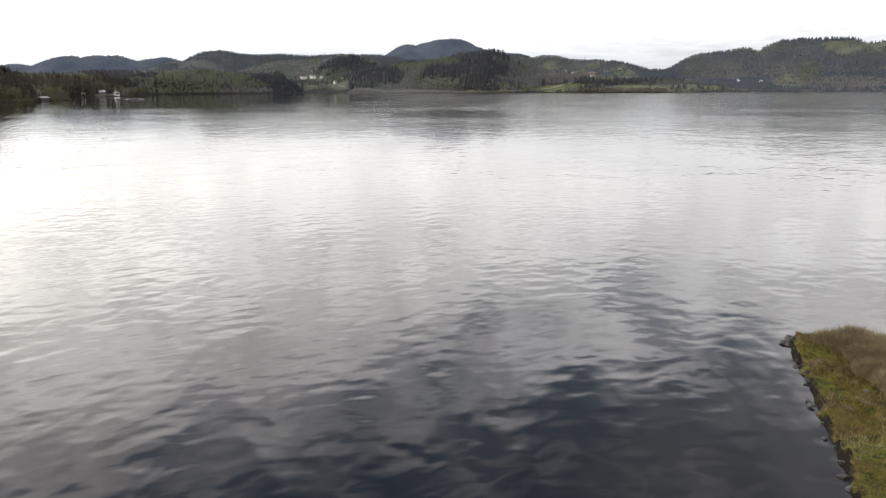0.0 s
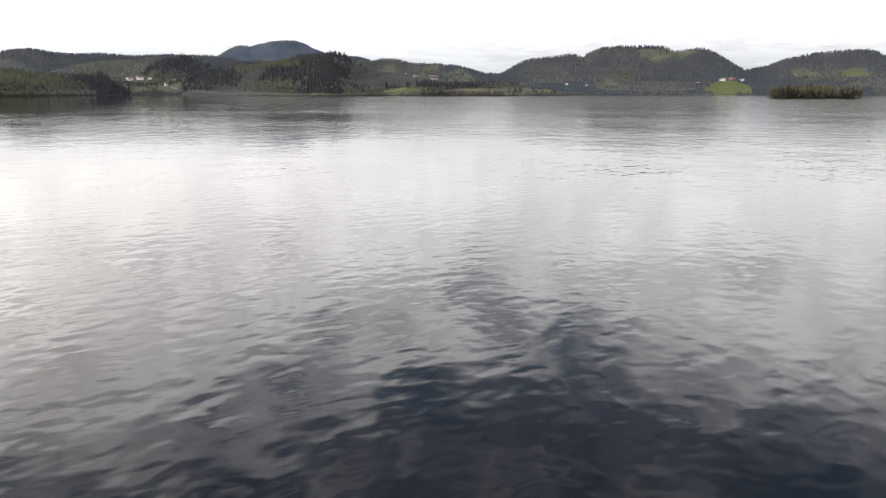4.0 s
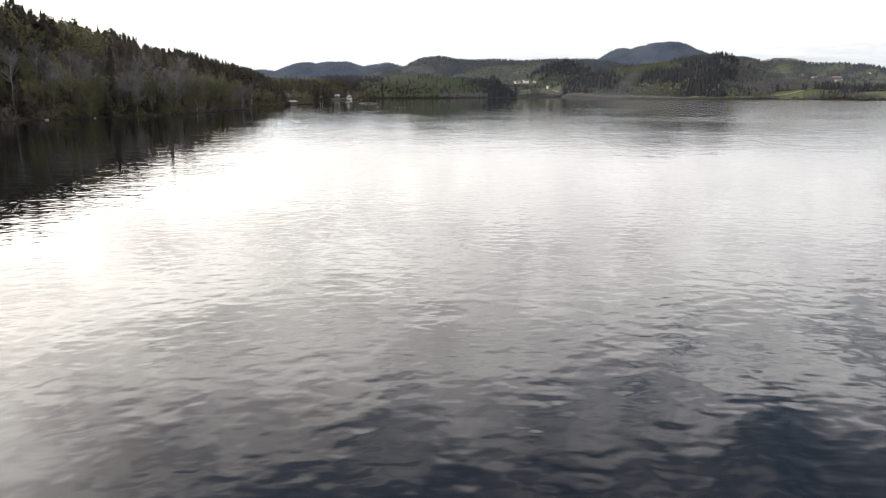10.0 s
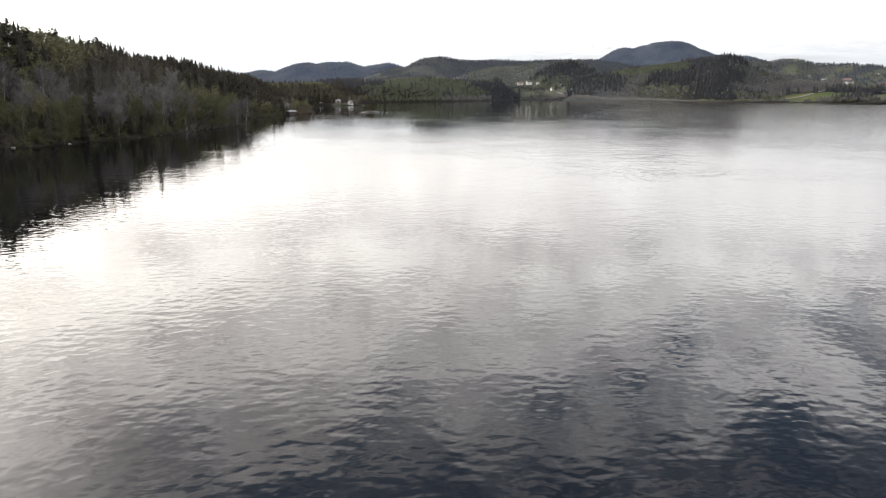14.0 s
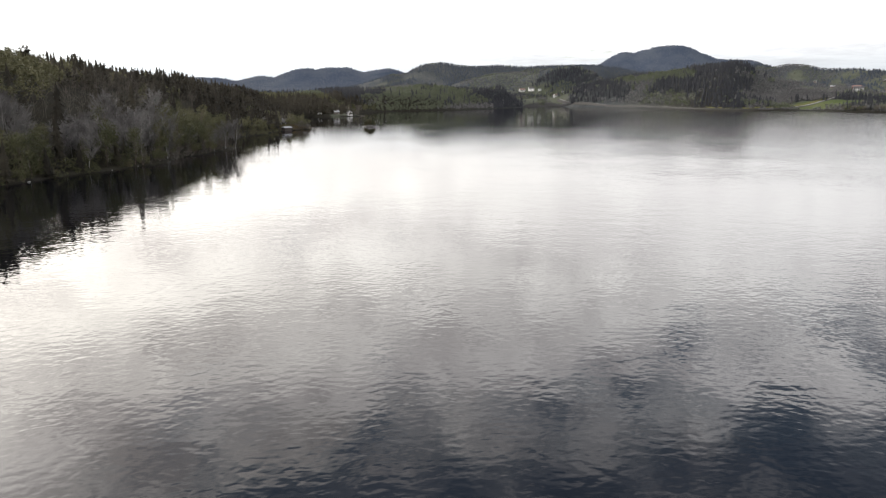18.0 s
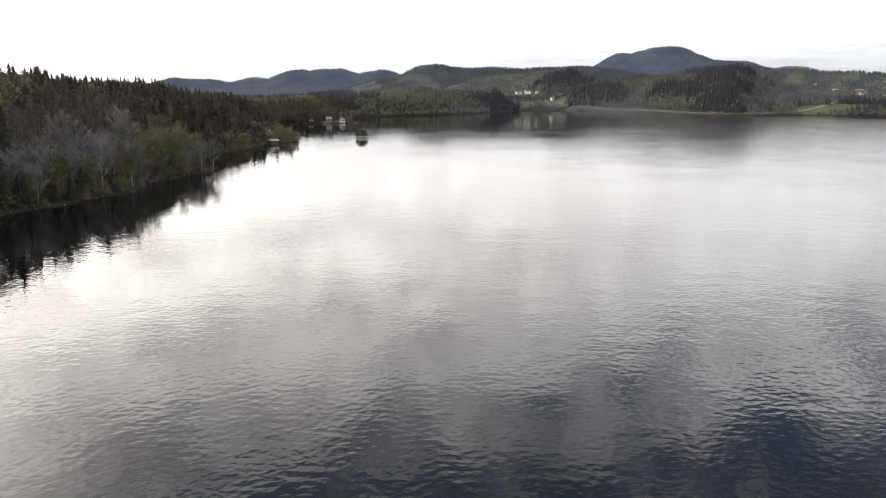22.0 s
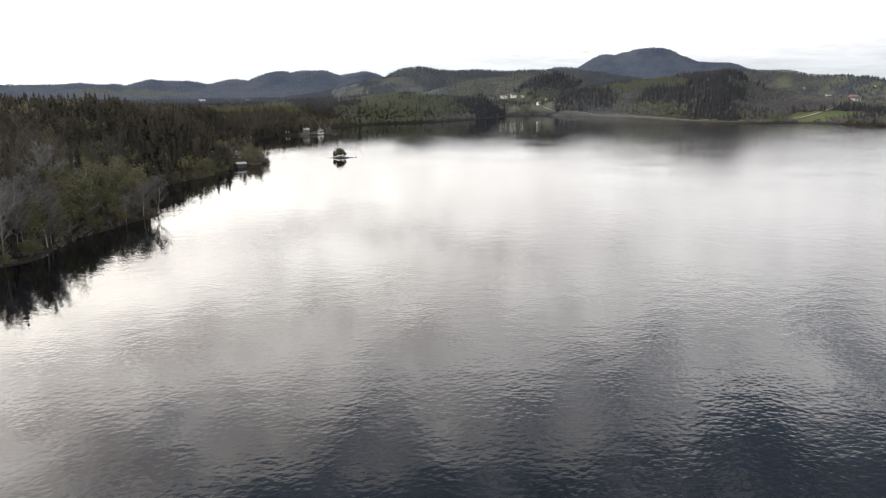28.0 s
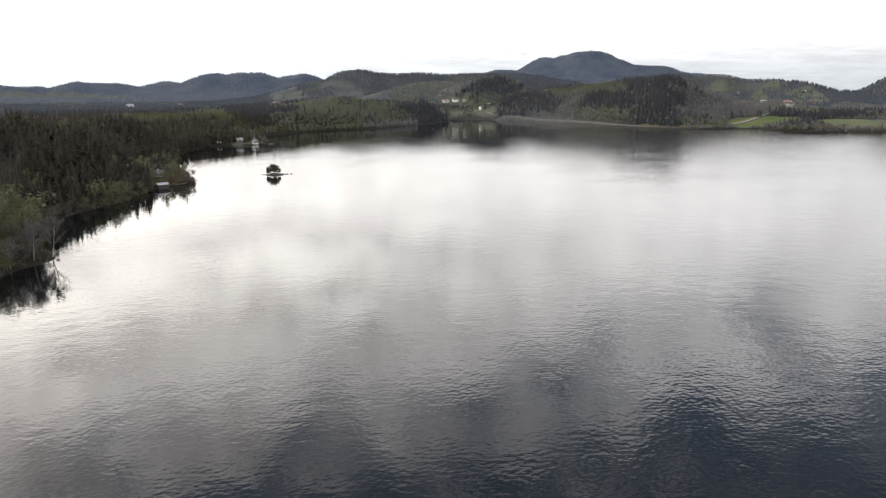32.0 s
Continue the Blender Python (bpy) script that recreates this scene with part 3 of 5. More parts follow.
def scatter(name, label, spots, heights, shapes, mat, rng, group):
    """One mesh of many trees, far too many to count: each spot takes a shape, a turn and a size of its own."""
    cos, tris, tints, off = [], [], [], 0
    pick = rng.integers(0, len(shapes), len(spots))
    for k, (sc, st) in enumerate(shapes):
        idx = np.nonzero(pick == k)[0]
        if not len(idx):
            continue
        a = rng.random(len(idx)) * 6.283
        c, s = np.cos(a)[:, None], np.sin(a)[:, None]
        h = heights[idx][:, None]
        wide = h * (0.85 + 0.35 * rng.random(len(idx)))[:, None]
        x = (sc[None, :, 0] * c - sc[None, :, 1] * s) * wide + spots[idx, 0:1]
        y = (sc[None, :, 0] * s + sc[None, :, 1] * c) * wide + spots[idx, 1:2]
        z = sc[None, :, 2] * h + spots[idx, 2:3] - 0.3
        co = np.stack([x, y, z], -1)
        cos.append(co.reshape(-1, 3))
        tris.append((st[None] + (np.arange(len(idx)) * len(sc))[:, None, None]).reshape(-1, 3) + off)
        tints.append(np.repeat(0.7 * vnoise(spots[idx, 0], spots[idx, 1], 38, 91) + 0.3 * rng.random(len(idx)), len(sc)))
        off += len(idx) * len(sc)
    if not cos:
        return None
    tri = np.concatenate(tris)
    me = mesh_from(name, np.concatenate(cos), tri.reshape(-1), np.full(len(tri), 3), [mat], [("tint", np.concatenate(tints))])
    return tagged(new(name, me), label, "trees", group, "stuff")


def spots_in(rng, x0, x1, y0, y1, spacing, keep):
    """A shaken grid of places on land, those that keep() allows."""
    gx, gy = np.meshgrid(np.arange(x0, x1, spacing), np.arange(y0, y1, spacing))
    x = gx.ravel() + (rng.random(gx.size) - 0.5) * spacing * 0.95
    y = gy.ravel() + (rng.random(gx.size) - 0.5) * spacing * 0.95
    z, d = ground_height(x, y)
    ok = (d > 0.4) & keep(x, y, d)
    return np.stack([x, y, z], -1)[ok], d[ok]


rng = np.random.default_rng(4)
SPRUCE_MID = [spruce_shape(rng, 13, 6, radius=0.235) for _ in range(6)]
SPRUCE_TINY = [spruce_shape(rng, 2, 4, radius=0.47) for _ in range(4)]
SPRUCE_DOT = [spruce_shape(rng, 2, 3, radius=0.62) for _ in range(4)]
SPRUCE_FAR = [spruce_shape(rng, 5, 4, radius=0.29) for _ in range(5)]
ROUND_MID = [leaf_cloud(rng, 150, 0.05, 0.2, 0.44, 0.55, 0.03) for _ in range(2)]
LEAF_MID = [leaf_cloud(rng, 120, 0.046, 0.3, 0.4, 0.58, 0.05) for _ in range(6)]
LEAF_TINY = [leaf_cloud(rng, 20, 0.15, 0.42, 0.40, 0.42, 0.0) for _ in range(5)]
LEAF_FAR = [leaf_cloud(rng, 60, 0.075, 0.36, 0.42, 0.48, 0.0) for _ in range(5)]
TWIG_MID = [twig_shape(rng, 60) for _ in range(5)]
TWIG_FAR = [tuple(a) for a in (leaf_cloud(rng, 46, 0.07, 0.3, 0.45, 0.48, 0.0) for _ in range(4))]


def plant(zone, spots, shore, spruce_share, leaf_share, tall, shapes, rng, size=60, mats=None, belt=0):
    """Woods of a zone: stands of spruce, of leafing trees and of bare ones, by patches."""
    x, y = spots[:, 0], spots[:, 1]
    patch = vnoise(x, y, size, 11) * 0.66 + vnoise(x, y, size * 0.3, 12) * 0.28 + rng.random(len(x)) * 0.06
    order = np.argsort(np.argsort(patch)) / max(1, len(x))
    kind = np.where(order < spruce_share, 0, np.where(order < spruce_share + leaf_share, 1, 2))
    kind = np.where((shore < 9) & (kind == 0) & (rng.random(len(x)) < 0.5), 2, kind)
    if belt:
        kind = np.where((shore < belt * (0.4 + vnoise(x, y, 50, 13))) & (rng.random(len(x)) < 0.8), 1 + (vnoise(x, y, 25, 14) > 0.5), kind)
    named = stand_at(x, y)
    pure = rng.random(len(x)) < 0.92
    kind = np.where(pure & (named >= 0) & (named < 4), named, kind)
    kind = np.where(pure & (named == 4), 9, kind)
    mats = mats or (MAT_SPRUCE, MAT_LEAF, MAT_TWIG)
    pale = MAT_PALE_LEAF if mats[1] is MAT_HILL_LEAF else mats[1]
    for k, (word, label, mat) in enumerate((("spruce_wood", "dense dark green spruce wood on the slope", mats[0]),
                                            ("leafing_wood", "yellow-green trees in fresh spring leaf", mats[1]),
                                            ("bare_wood", "grey-brown birches still bare in early spring", mats[2]),
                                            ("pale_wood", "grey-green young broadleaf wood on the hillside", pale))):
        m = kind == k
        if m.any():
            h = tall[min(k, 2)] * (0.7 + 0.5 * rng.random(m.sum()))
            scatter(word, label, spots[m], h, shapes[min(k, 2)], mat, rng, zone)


def not_meadow(x, y):
    """Woods stop at the green fields and thin out over the duller pastures."""
    return meadow_at(x, y) < 0.18 + 0.5 * (vnoise(x, y, 9, 95) > 0.66)


sp, sd = spots_in(rng, -190, 70, 170, 870, 4.4, lambda x, y, d: (d < 150) & not_meadow(x, y) & (np.hypot(x - 29.5, y - 544) > 6) & (np.hypot(x - 27, y - 566) > 6) & (np.hypot(x - 14, y - 585) > 5))
near = (sp[:, 1] > 258) & (sp[:, 1] < 420) & (sd < 24)
NEAR_SPOTS, NEAR_SHORE = sp[near], sd[near]
NEAR_KIND = stand_at(sp[near, 0], sp[near, 1])
plant("woods on the near slope", sp[~near], sd[~near], 0.55, 0.17, (11.5, 9.5, 9.5), (SPRUCE_MID + ROUND_MID, LEAF_MID, TWIG_MID), rng, 45)
sp, sd = spots_in(rng, -260, 640, 640, 1700, 6.0, lambda x, y, d: (d < 330) & not_meadow(x, y) & ~((y < 870) & (x < 70)) & (np.hypot(x - 485, y - 1385) > 100))
low = sp[:, 1] < 1090
plant("woods behind the cove", sp[low], sd[low], 0.6, 0.28, (11.5, 9.5, 9.5), (SPRUCE_MID + ROUND_MID, LEAF_MID, TWIG_FAR), rng, 70, (MAT_SPRUCE, MAT_LEAF, MAT_TWIG), 12)
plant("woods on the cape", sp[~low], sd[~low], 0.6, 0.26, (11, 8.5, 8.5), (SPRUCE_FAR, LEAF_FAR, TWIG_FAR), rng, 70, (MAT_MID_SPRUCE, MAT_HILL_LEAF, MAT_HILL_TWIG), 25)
sp, sd = spots_in(rng, 380, 600, 1280, 1490, 5.4, lambda x, y, d: np.hypot(x - 485, y - 1385) < 105)
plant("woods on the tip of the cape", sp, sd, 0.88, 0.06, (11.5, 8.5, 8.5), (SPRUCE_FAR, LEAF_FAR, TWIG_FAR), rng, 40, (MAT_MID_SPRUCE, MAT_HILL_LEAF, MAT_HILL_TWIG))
sp, sd = spots_in(rng, 610, 1130, 740, 1760, 5.8, lambda x, y, d: (d > 14) & not_meadow(x, y) & ~((x > 850) & (y < 935)))
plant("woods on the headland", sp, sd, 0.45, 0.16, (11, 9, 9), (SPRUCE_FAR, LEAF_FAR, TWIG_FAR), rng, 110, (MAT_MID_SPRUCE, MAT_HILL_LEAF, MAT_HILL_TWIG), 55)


def sector(x, y, d, r0, r1, a0, a1):
    r, a = np.hypot(x, y), np.degrees(np.arctan2(x, y))
    return (r > r0) & (r < r1) & (a > a0) & (a < a1)


sp, sd = spots_in(rng, -900, 2400, 150, 2700, 8.0, lambda x, y, d: sector(x, y, d, 880, 2600, -22, 82) & not_meadow(x, y) & ~((x > 600) & (x < 1130) & (y > 740) & (y < 1760)) & ~((x > -260) & (x < 640) & (y < 1700) & (d < 330)))
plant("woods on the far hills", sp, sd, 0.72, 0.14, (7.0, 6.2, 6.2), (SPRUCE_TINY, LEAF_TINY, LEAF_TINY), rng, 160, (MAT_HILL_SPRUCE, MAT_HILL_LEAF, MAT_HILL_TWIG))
sp, sd = spots_in(rng, -1500, 3400, 2400, 4500, 14, lambda x, y, d: sector(x, y, d, 2600, 4750, -24, 50))
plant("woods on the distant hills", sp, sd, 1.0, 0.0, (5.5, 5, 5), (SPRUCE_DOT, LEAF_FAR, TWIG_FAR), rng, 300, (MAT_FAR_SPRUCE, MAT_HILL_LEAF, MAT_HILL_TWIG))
sp, sd = spots_in(rng, 840, 960, 220, 400, 3.5, lambda x, y, d: d < 60)
plant("woods on the island", sp, sd, 0.25, 0.4, (13, 12, 12), (SPRUCE_MID, LEAF_MID, LEAF_MID), rng, 30, (MAT_SPRUCE, MAT_LEAF, MAT_TWIG))


def near_scrub():
    """Willow and alder scrub that hangs over the water along the near shore."""
    rng = np.random.default_rng(12)
    pts = []
    for (ax, ay), (bx, by) in zip(SHORE[:17], SHORE[1:18]):
        ln = math.hypot(bx - ax, by - ay)
        n = int(ln / 0.55)
        t, o = rng.random(n), 5 - rng.random(n) * 11
        nx, ny = (by - ay) / ln, -(bx - ax) / ln
        pts.append(np.stack([ax + (bx - ax) * t + nx * o, ay + (by - ay) * t + ny * o], 1))
    pts = np.concatenate(pts)
    z, d = ground_height(pts[:, 0], pts[:, 1])
    ok = (d > -1.0) & (np.hypot(pts[:, 0] - 30, pts[:, 1] - 543) > 7)
    pts, z = pts[ok], np.maximum(z[ok], 0.1)
    fine = [leaf_cloud(rng, 150, 0.036, 0.42, 0.42, 0.45, 0.0) for _ in range(5)]
    edge = (d[ok] < 2.4)
    h = np.where(edge, 1.4 + 2.2 * rng.random(len(pts)), 2.4 + 4.2 * rng.random(len(pts)))
    leafy = vnoise(pts[:, 0], pts[:, 1], 18, 51) > 0.52
    for m, word, label, mat in ((leafy, "leafing_scrub", "low green scrub overhanging the water", MAT_LEAF), (~leafy, "bare_scrub", "low grey-brown scrub overhanging the water", MAT_TWIG)):
        scatter(word, label, np.column_stack([pts, z])[m], h[m], fine, mat, rng, "scrub of the near shore")


near_scrub()

sp, sd = spots_in(rng, 850, 1130, 740, 935, 8.0, lambda x, y, d: not_meadow(x, y) & (vnoise(x, y, 40, 66) > 0.35))
plant("scrub on the eastern shore", sp, sd, 0.15, 0.35, (9, 6.5, 6), (SPRUCE_FAR, LEAF_FAR, TWIG_FAR), rng, 70, (MAT_MID_SPRUCE, MAT_HILL_LEAF, MAT_HILL_TWIG))
sp, sd = spots_in(rng, 835, 920, 850, 935, 4.6, lambda x, y, d: not_meadow(x, y) & (np.hypot(x - 880, y - 893) < 40))
plant("copse by the fields", sp, sd, 0.55, 0.1, (13, 9, 9), (SPRUCE_MID, LEAF_MID, LEAF_MID), rng, 22, (MAT_MID_SPRUCE, MAT_HILL_LEAF, MAT_TWIG))


sp, sd = spots_in(rng, 786, 900, 770, 900, 4.2, lambda x, y, d: ((d < 11) | (np.hypot(x - 812, y - 846) < 26)) & (vnoise(x, y, 14, 67) > 0.3))
plant("bushes of the eastern shore", sp, sd, 0.12, 0.2, (10, 7.5, 8.5), (SPRUCE_MID, LEAF_MID, LEAF_MID), rng, 25, (MAT_MID_SPRUCE, MAT_LEAF, MAT_TWIG))


# ---- helpers for things ----
def empty(name, x, y, z, turn=0.0):
    ob = new(name)
    ob.matrix_basis = pose(x, y, z, 0, 0, turn)
    return ob


def part(name, bm, mat, parent, label=""):
    me = bpy.data.meshes.new(name)
    bm.normal_update()
    bm.to_mesh(me)
    bm.free()
    me.materials.append(mat)
    return adopt(new(name, me), parent, label)


def adopt(ob, parent, label=""):
    ob.parent = parent
    return tagged(ob, label)


def tri_part(name, co, tri, mat, parent, label="", tint=0.0):
    me = mesh_from(name, co, np.asarray(tri).reshape(-1), np.full(len(tri), 3), [mat], [("tint", np.full(len(co), tint))])
    return adopt(new(name, me), parent, label)


def box_into(bm, x0, x1, y0, y1, z0, z1, bevel=0.0):
    made = bmesh.ops.create_cube(bm, size=1.0)["verts"]
    for v in made:
        v.co = Vector((x0 + (v.co.x + 0.5) * (x1 - x0), y0 + (v.co.y + 0.5) * (y1 - y0), z0 + (v.co.z + 0.5) * (z1 - z0)))
    if bevel:
        edges = list({e for v in made for e in v.link_edges})
        bmesh.ops.bevel(bm, geom=edges, offset=bevel, segments=1, affect="EDGES")
    return bm


def box(x0, x1, y0, y1, z0, z1, bevel=0.0):
    return box_into(bmesh.new(), x0, x1, y0, y1, z0, z1, bevel)


def tube_into(bm, a, b, ra, rb, sides=6):
    """A tapered round stick from a to b."""
    a, b = Vector(a), Vector(b)
    q = (b - a).to_track_quat("Z", "Y").to_matrix()
    rings = []
    for p, r in ((a, ra), (b, rb)):
        rings.append([bm.verts.new(p + q @ Vector((math.cos(6.2832 * i / sides) * r, math.sin(6.2832 * i / sides) * r, 0))) for i in range(sides)])
    for i in range(sides):
        bm.faces.new((rings[0][i], rings[0][(i + 1) % sides], rings[1][(i + 1) % sides], rings[1][i]))
    bm.faces.new(rings[1])
    bm.faces.new(rings[0][::-1])
    return bm


def land_z(x, y):
    return float(ground_height(np.array([x]), np.array([y]))[0][0])


# ---- trees of the near shore, one by one ----
def trunk_mesh(rng, height, r, lean=0.02, limbs=0, start=0.3, sides=6):
    bm = bmesh.new()
    p = Vector((0, 0, -0.4))
    drift = Vector((rng.normal() * lean, rng.normal() * lean, 0))
    steps = 5
    tips = []
    for i in range(steps):
        q = p + Vector((0, 0, height / steps)) + drift * height / steps + Vector((rng.normal(), rng.normal(), 0)) * 0.012 * height / steps
        tube_into(bm, p, q, r * (1 - i / steps * 0.85), r * (1 - (i + 1) / steps * 0.85), sides)
        p = q
        tips.append(q.copy())
    for k in range(limbs):
        z = height * (start + (0.92 - start) * (k + rng.random()) / limbs)
        base = Vector((drift.x * z, drift.y * z, z))
        a = rng.random() * 6.283
        ln = height * (0.16 + 0.14 * rng.random()) * (1.25 - z / height)
        mid = base + Vector((math.cos(a), math.sin(a), 0.9)) * ln * 0.6
        tip = mid + Vector((math.cos(a + 0.4), math.sin(a + 0.4), 1.3)) * ln * 0.5
        tube_into(bm, base, mid, r * 0.35, r * 0.2, 4)
        tube_into(bm, mid, tip, r * 0.2, r * 0.06, 3)
    return bm


def make_spruce(rng, height):
    t = empty("spruce_tree", 0, 0, 0)
    tagged(t, "tall dark green spruce tree on the steep shore", "tree", "trees of the near shore")
    part("trunk", trunk_mesh(rng, height * 0.97, height * 0.016, 0.005), MAT_BARK, t)
    co, tri = spruce_shape(rng, 16, 9, height, 0.2)
    extra, et = spruce_shape(rng, 13, 7, height * 0.98, 0.15)
    tri_part("crown", np.concatenate([co, extra]), np.concatenate([tri, et + len(co)]), MAT_SPRUCE, t)
    return t


def make_leafing(rng, height):
    t = empty("leafing_tree", 0, 0, 0)
    tagged(t, "young yellow-green broadleaf tree in spring leaf", "tree", "trees of the near shore")
    part("trunk", trunk_mesh(rng, height * 0.85, height * 0.013, 0.03, 9, 0.25), MAT_BARK, t)
    co, tri = leaf_cloud(rng, 1500, 0.0155 * height, 0.29 * height, 0.42 * height, 0.57 * height, 0.1 * height)
    tri_part("crown", co, tri, MAT_LEAF, t)
    return t


def make_bare(rng, height):
    t = empty("bare_birch", 0, 0, 0)
    tagged(t, "leafless grey birch with a pale slender trunk", "tree", "trees of the near shore")
    part("trunk", trunk_mesh(rng, height * 0.95, height * 0.012, 0.05, 12, 0.3), MAT_BIRCH, t, "pale birch trunk")
    co, tri = twig_shape(rng, 1500, height, 22)
    co = co * np.array([1.15, 1.15, 1.0])
    tri_part("crown", co, tri, MAT_NEAR_TWIG, t, "bare twiggy crown")
    return t


def make_bush(rng, height):
    t = empty("shore_bush", 0, 0, 0)
    tagged(t, "low green willow bush at the water's edge", "bush", "bushes of the near shore")
    bm = bmesh.new()
    for k in range(6):
        a = k * 1.05
        tube_into(bm, (0, 0, -0.2), (math.cos(a) * height * 0.3, math.sin(a) * height * 0.3, height * 0.7), 0.05, 0.02, 4)
    part("stems", bm, MAT_BARK, t)
    co, tri = leaf_cloud(rng, 900, 0.034 * height, 0.55 * height, 0.5 * height, 0.5 * height, 0.0)
    tri_part("crown", co, tri, MAT_LEAF, t)
    return t


def place_near_trees():
    rng = np.random.default_rng(21)
    makers = {0: make_spruce, 1: make_leafing, 2: make_bare, 3: make_bush}
    first = {k: [(h, makers[k](rng, h)) for h in hs] for k, hs in {0: (10.5, 12, 14, 9), 1: (8, 9.5, 11, 9), 2: (9, 10.5, 8), 3: (3.4, 2.6)}.items()}
    used = set()
    x, y = NEAR_SPOTS[:, 0], NEAR_SPOTS[:, 1]
    patch = vnoise(x, y, 40, 31) * 0.6 + rng.random(len(x)) * 0.4
    order = np.argsort(NEAR_SHORE)[:300]
    rank = np.argsort(np.argsort(patch[order])) / len(order)
    for i, f in zip(order, rank):
        px, py, pz = NEAR_SPOTS[i]
        if NEAR_SHORE[i] < 4 and rng.random() < 0.45:
            k = 3
        elif 0 <= NEAR_KIND[i] <= 2 and rng.random() < 0.8:
            k = int(NEAR_KIND[i])
        else:
            k = 0 if f < 0.3 else (1 if f < 0.66 else 2)
        n = int(rng.integers(0, len(first[k])))
        s = (0.75 if k == 0 else 0.92) + 0.38 * rng.random()
        m = pose(px, py, pz - 0.25, rng.normal() * 2, rng.normal() * 2, rng.random() * 360) @ Matrix.Diagonal((s, s, s * (0.9 + 0.25 * rng.random()), 1))
        ob = first[k][n][1]
        if (k, n) in used:
            copy_thing(ob, m)
        else:
            used.add((k, n))
            ob.matrix_basis = m
    for k, row in first.items():
        for n, (_, ob) in enumerate(row):
            if (k, n) not in used:
                ob.matrix_basis = pose(-90 - n * 4, 300 + k * 5, land_z(-90 - n * 4, 300 + k * 5))


place_near_trees()

# ---- materials of built things and shores ----
MAT_WHITE = make_plain("white_paint", (0.78, 0.77, 0.74), (0.68, 0.67, 0.64), 0.8, 0.6, 0.05)
MAT_RED = make_plain("red_paint", (0.19, 0.075, 0.062), (0.15, 0.062, 0.052), 0.8, 0.7, 0.05)
MAT_OCHRE = make_plain("brown_stain", (0.056, 0.044, 0.036), (0.043, 0.035, 0.03), 0.9, 0.75, 0.08)
MAT_ROOF = make_plain("dark_roof_tiles", (0.075, 0.07, 0.07), (0.11, 0.10, 0.10), 1.2, 0.7, 0.2)
MAT_PALE_ROOF = make_plain("grey_metal_roof", (0.42, 0.42, 0.42), (0.33, 0.33, 0.34), 0.7, 0.45, 0.05)
MAT_RED_ROOF = make_plain("red_roof_tiles", (0.25, 0.15, 0.125), (0.20, 0.125, 0.11), 1.0, 0.8, 0.2)
MAT_STONE = make_plain("shore_stone", (0.22, 0.21, 0.20), (0.34, 0.33, 0.31), 1.4, 0.85, 0.5)
MAT_WET_STONE = make_plain("wet_dark_stone", (0.045, 0.042, 0.038), (0.09, 0.08, 0.07), 1.4, 0.35, 0.5)
MAT_BANK = make_plain("bank_stone", (0.045, 0.042, 0.038), (0.09, 0.085, 0.075), 0.5, 0.9, 0.5)
MAT_ROAD = make_plain("pale_gravel", (0.24, 0.235, 0.225), (0.31, 0.30, 0.285), 0.3, 0.85, 0.1)
MAT_WOOD = make_plain("weathered_wood", (0.22, 0.19, 0.16), (0.30, 0.27, 0.23), 2.0, 0.85, 0.2)
MAT_STEEL = make_plain("galvanised_steel", (0.42, 0.43, 0.44), (0.5, 0.5, 0.5), 1.0, 0.4, 0.02, 0.8)
MAT_TURF = make_plain("rough_turf", (0.10, 0.105, 0.028), (0.17, 0.155, 0.05), 1.6, 0.95, 0.8)
MAT_GLASS, _n = material("window_glass")
finish(_n, Base_Color=(0.02, 0.022, 0.025, 1), Roughness=0.05, IOR=1.5)


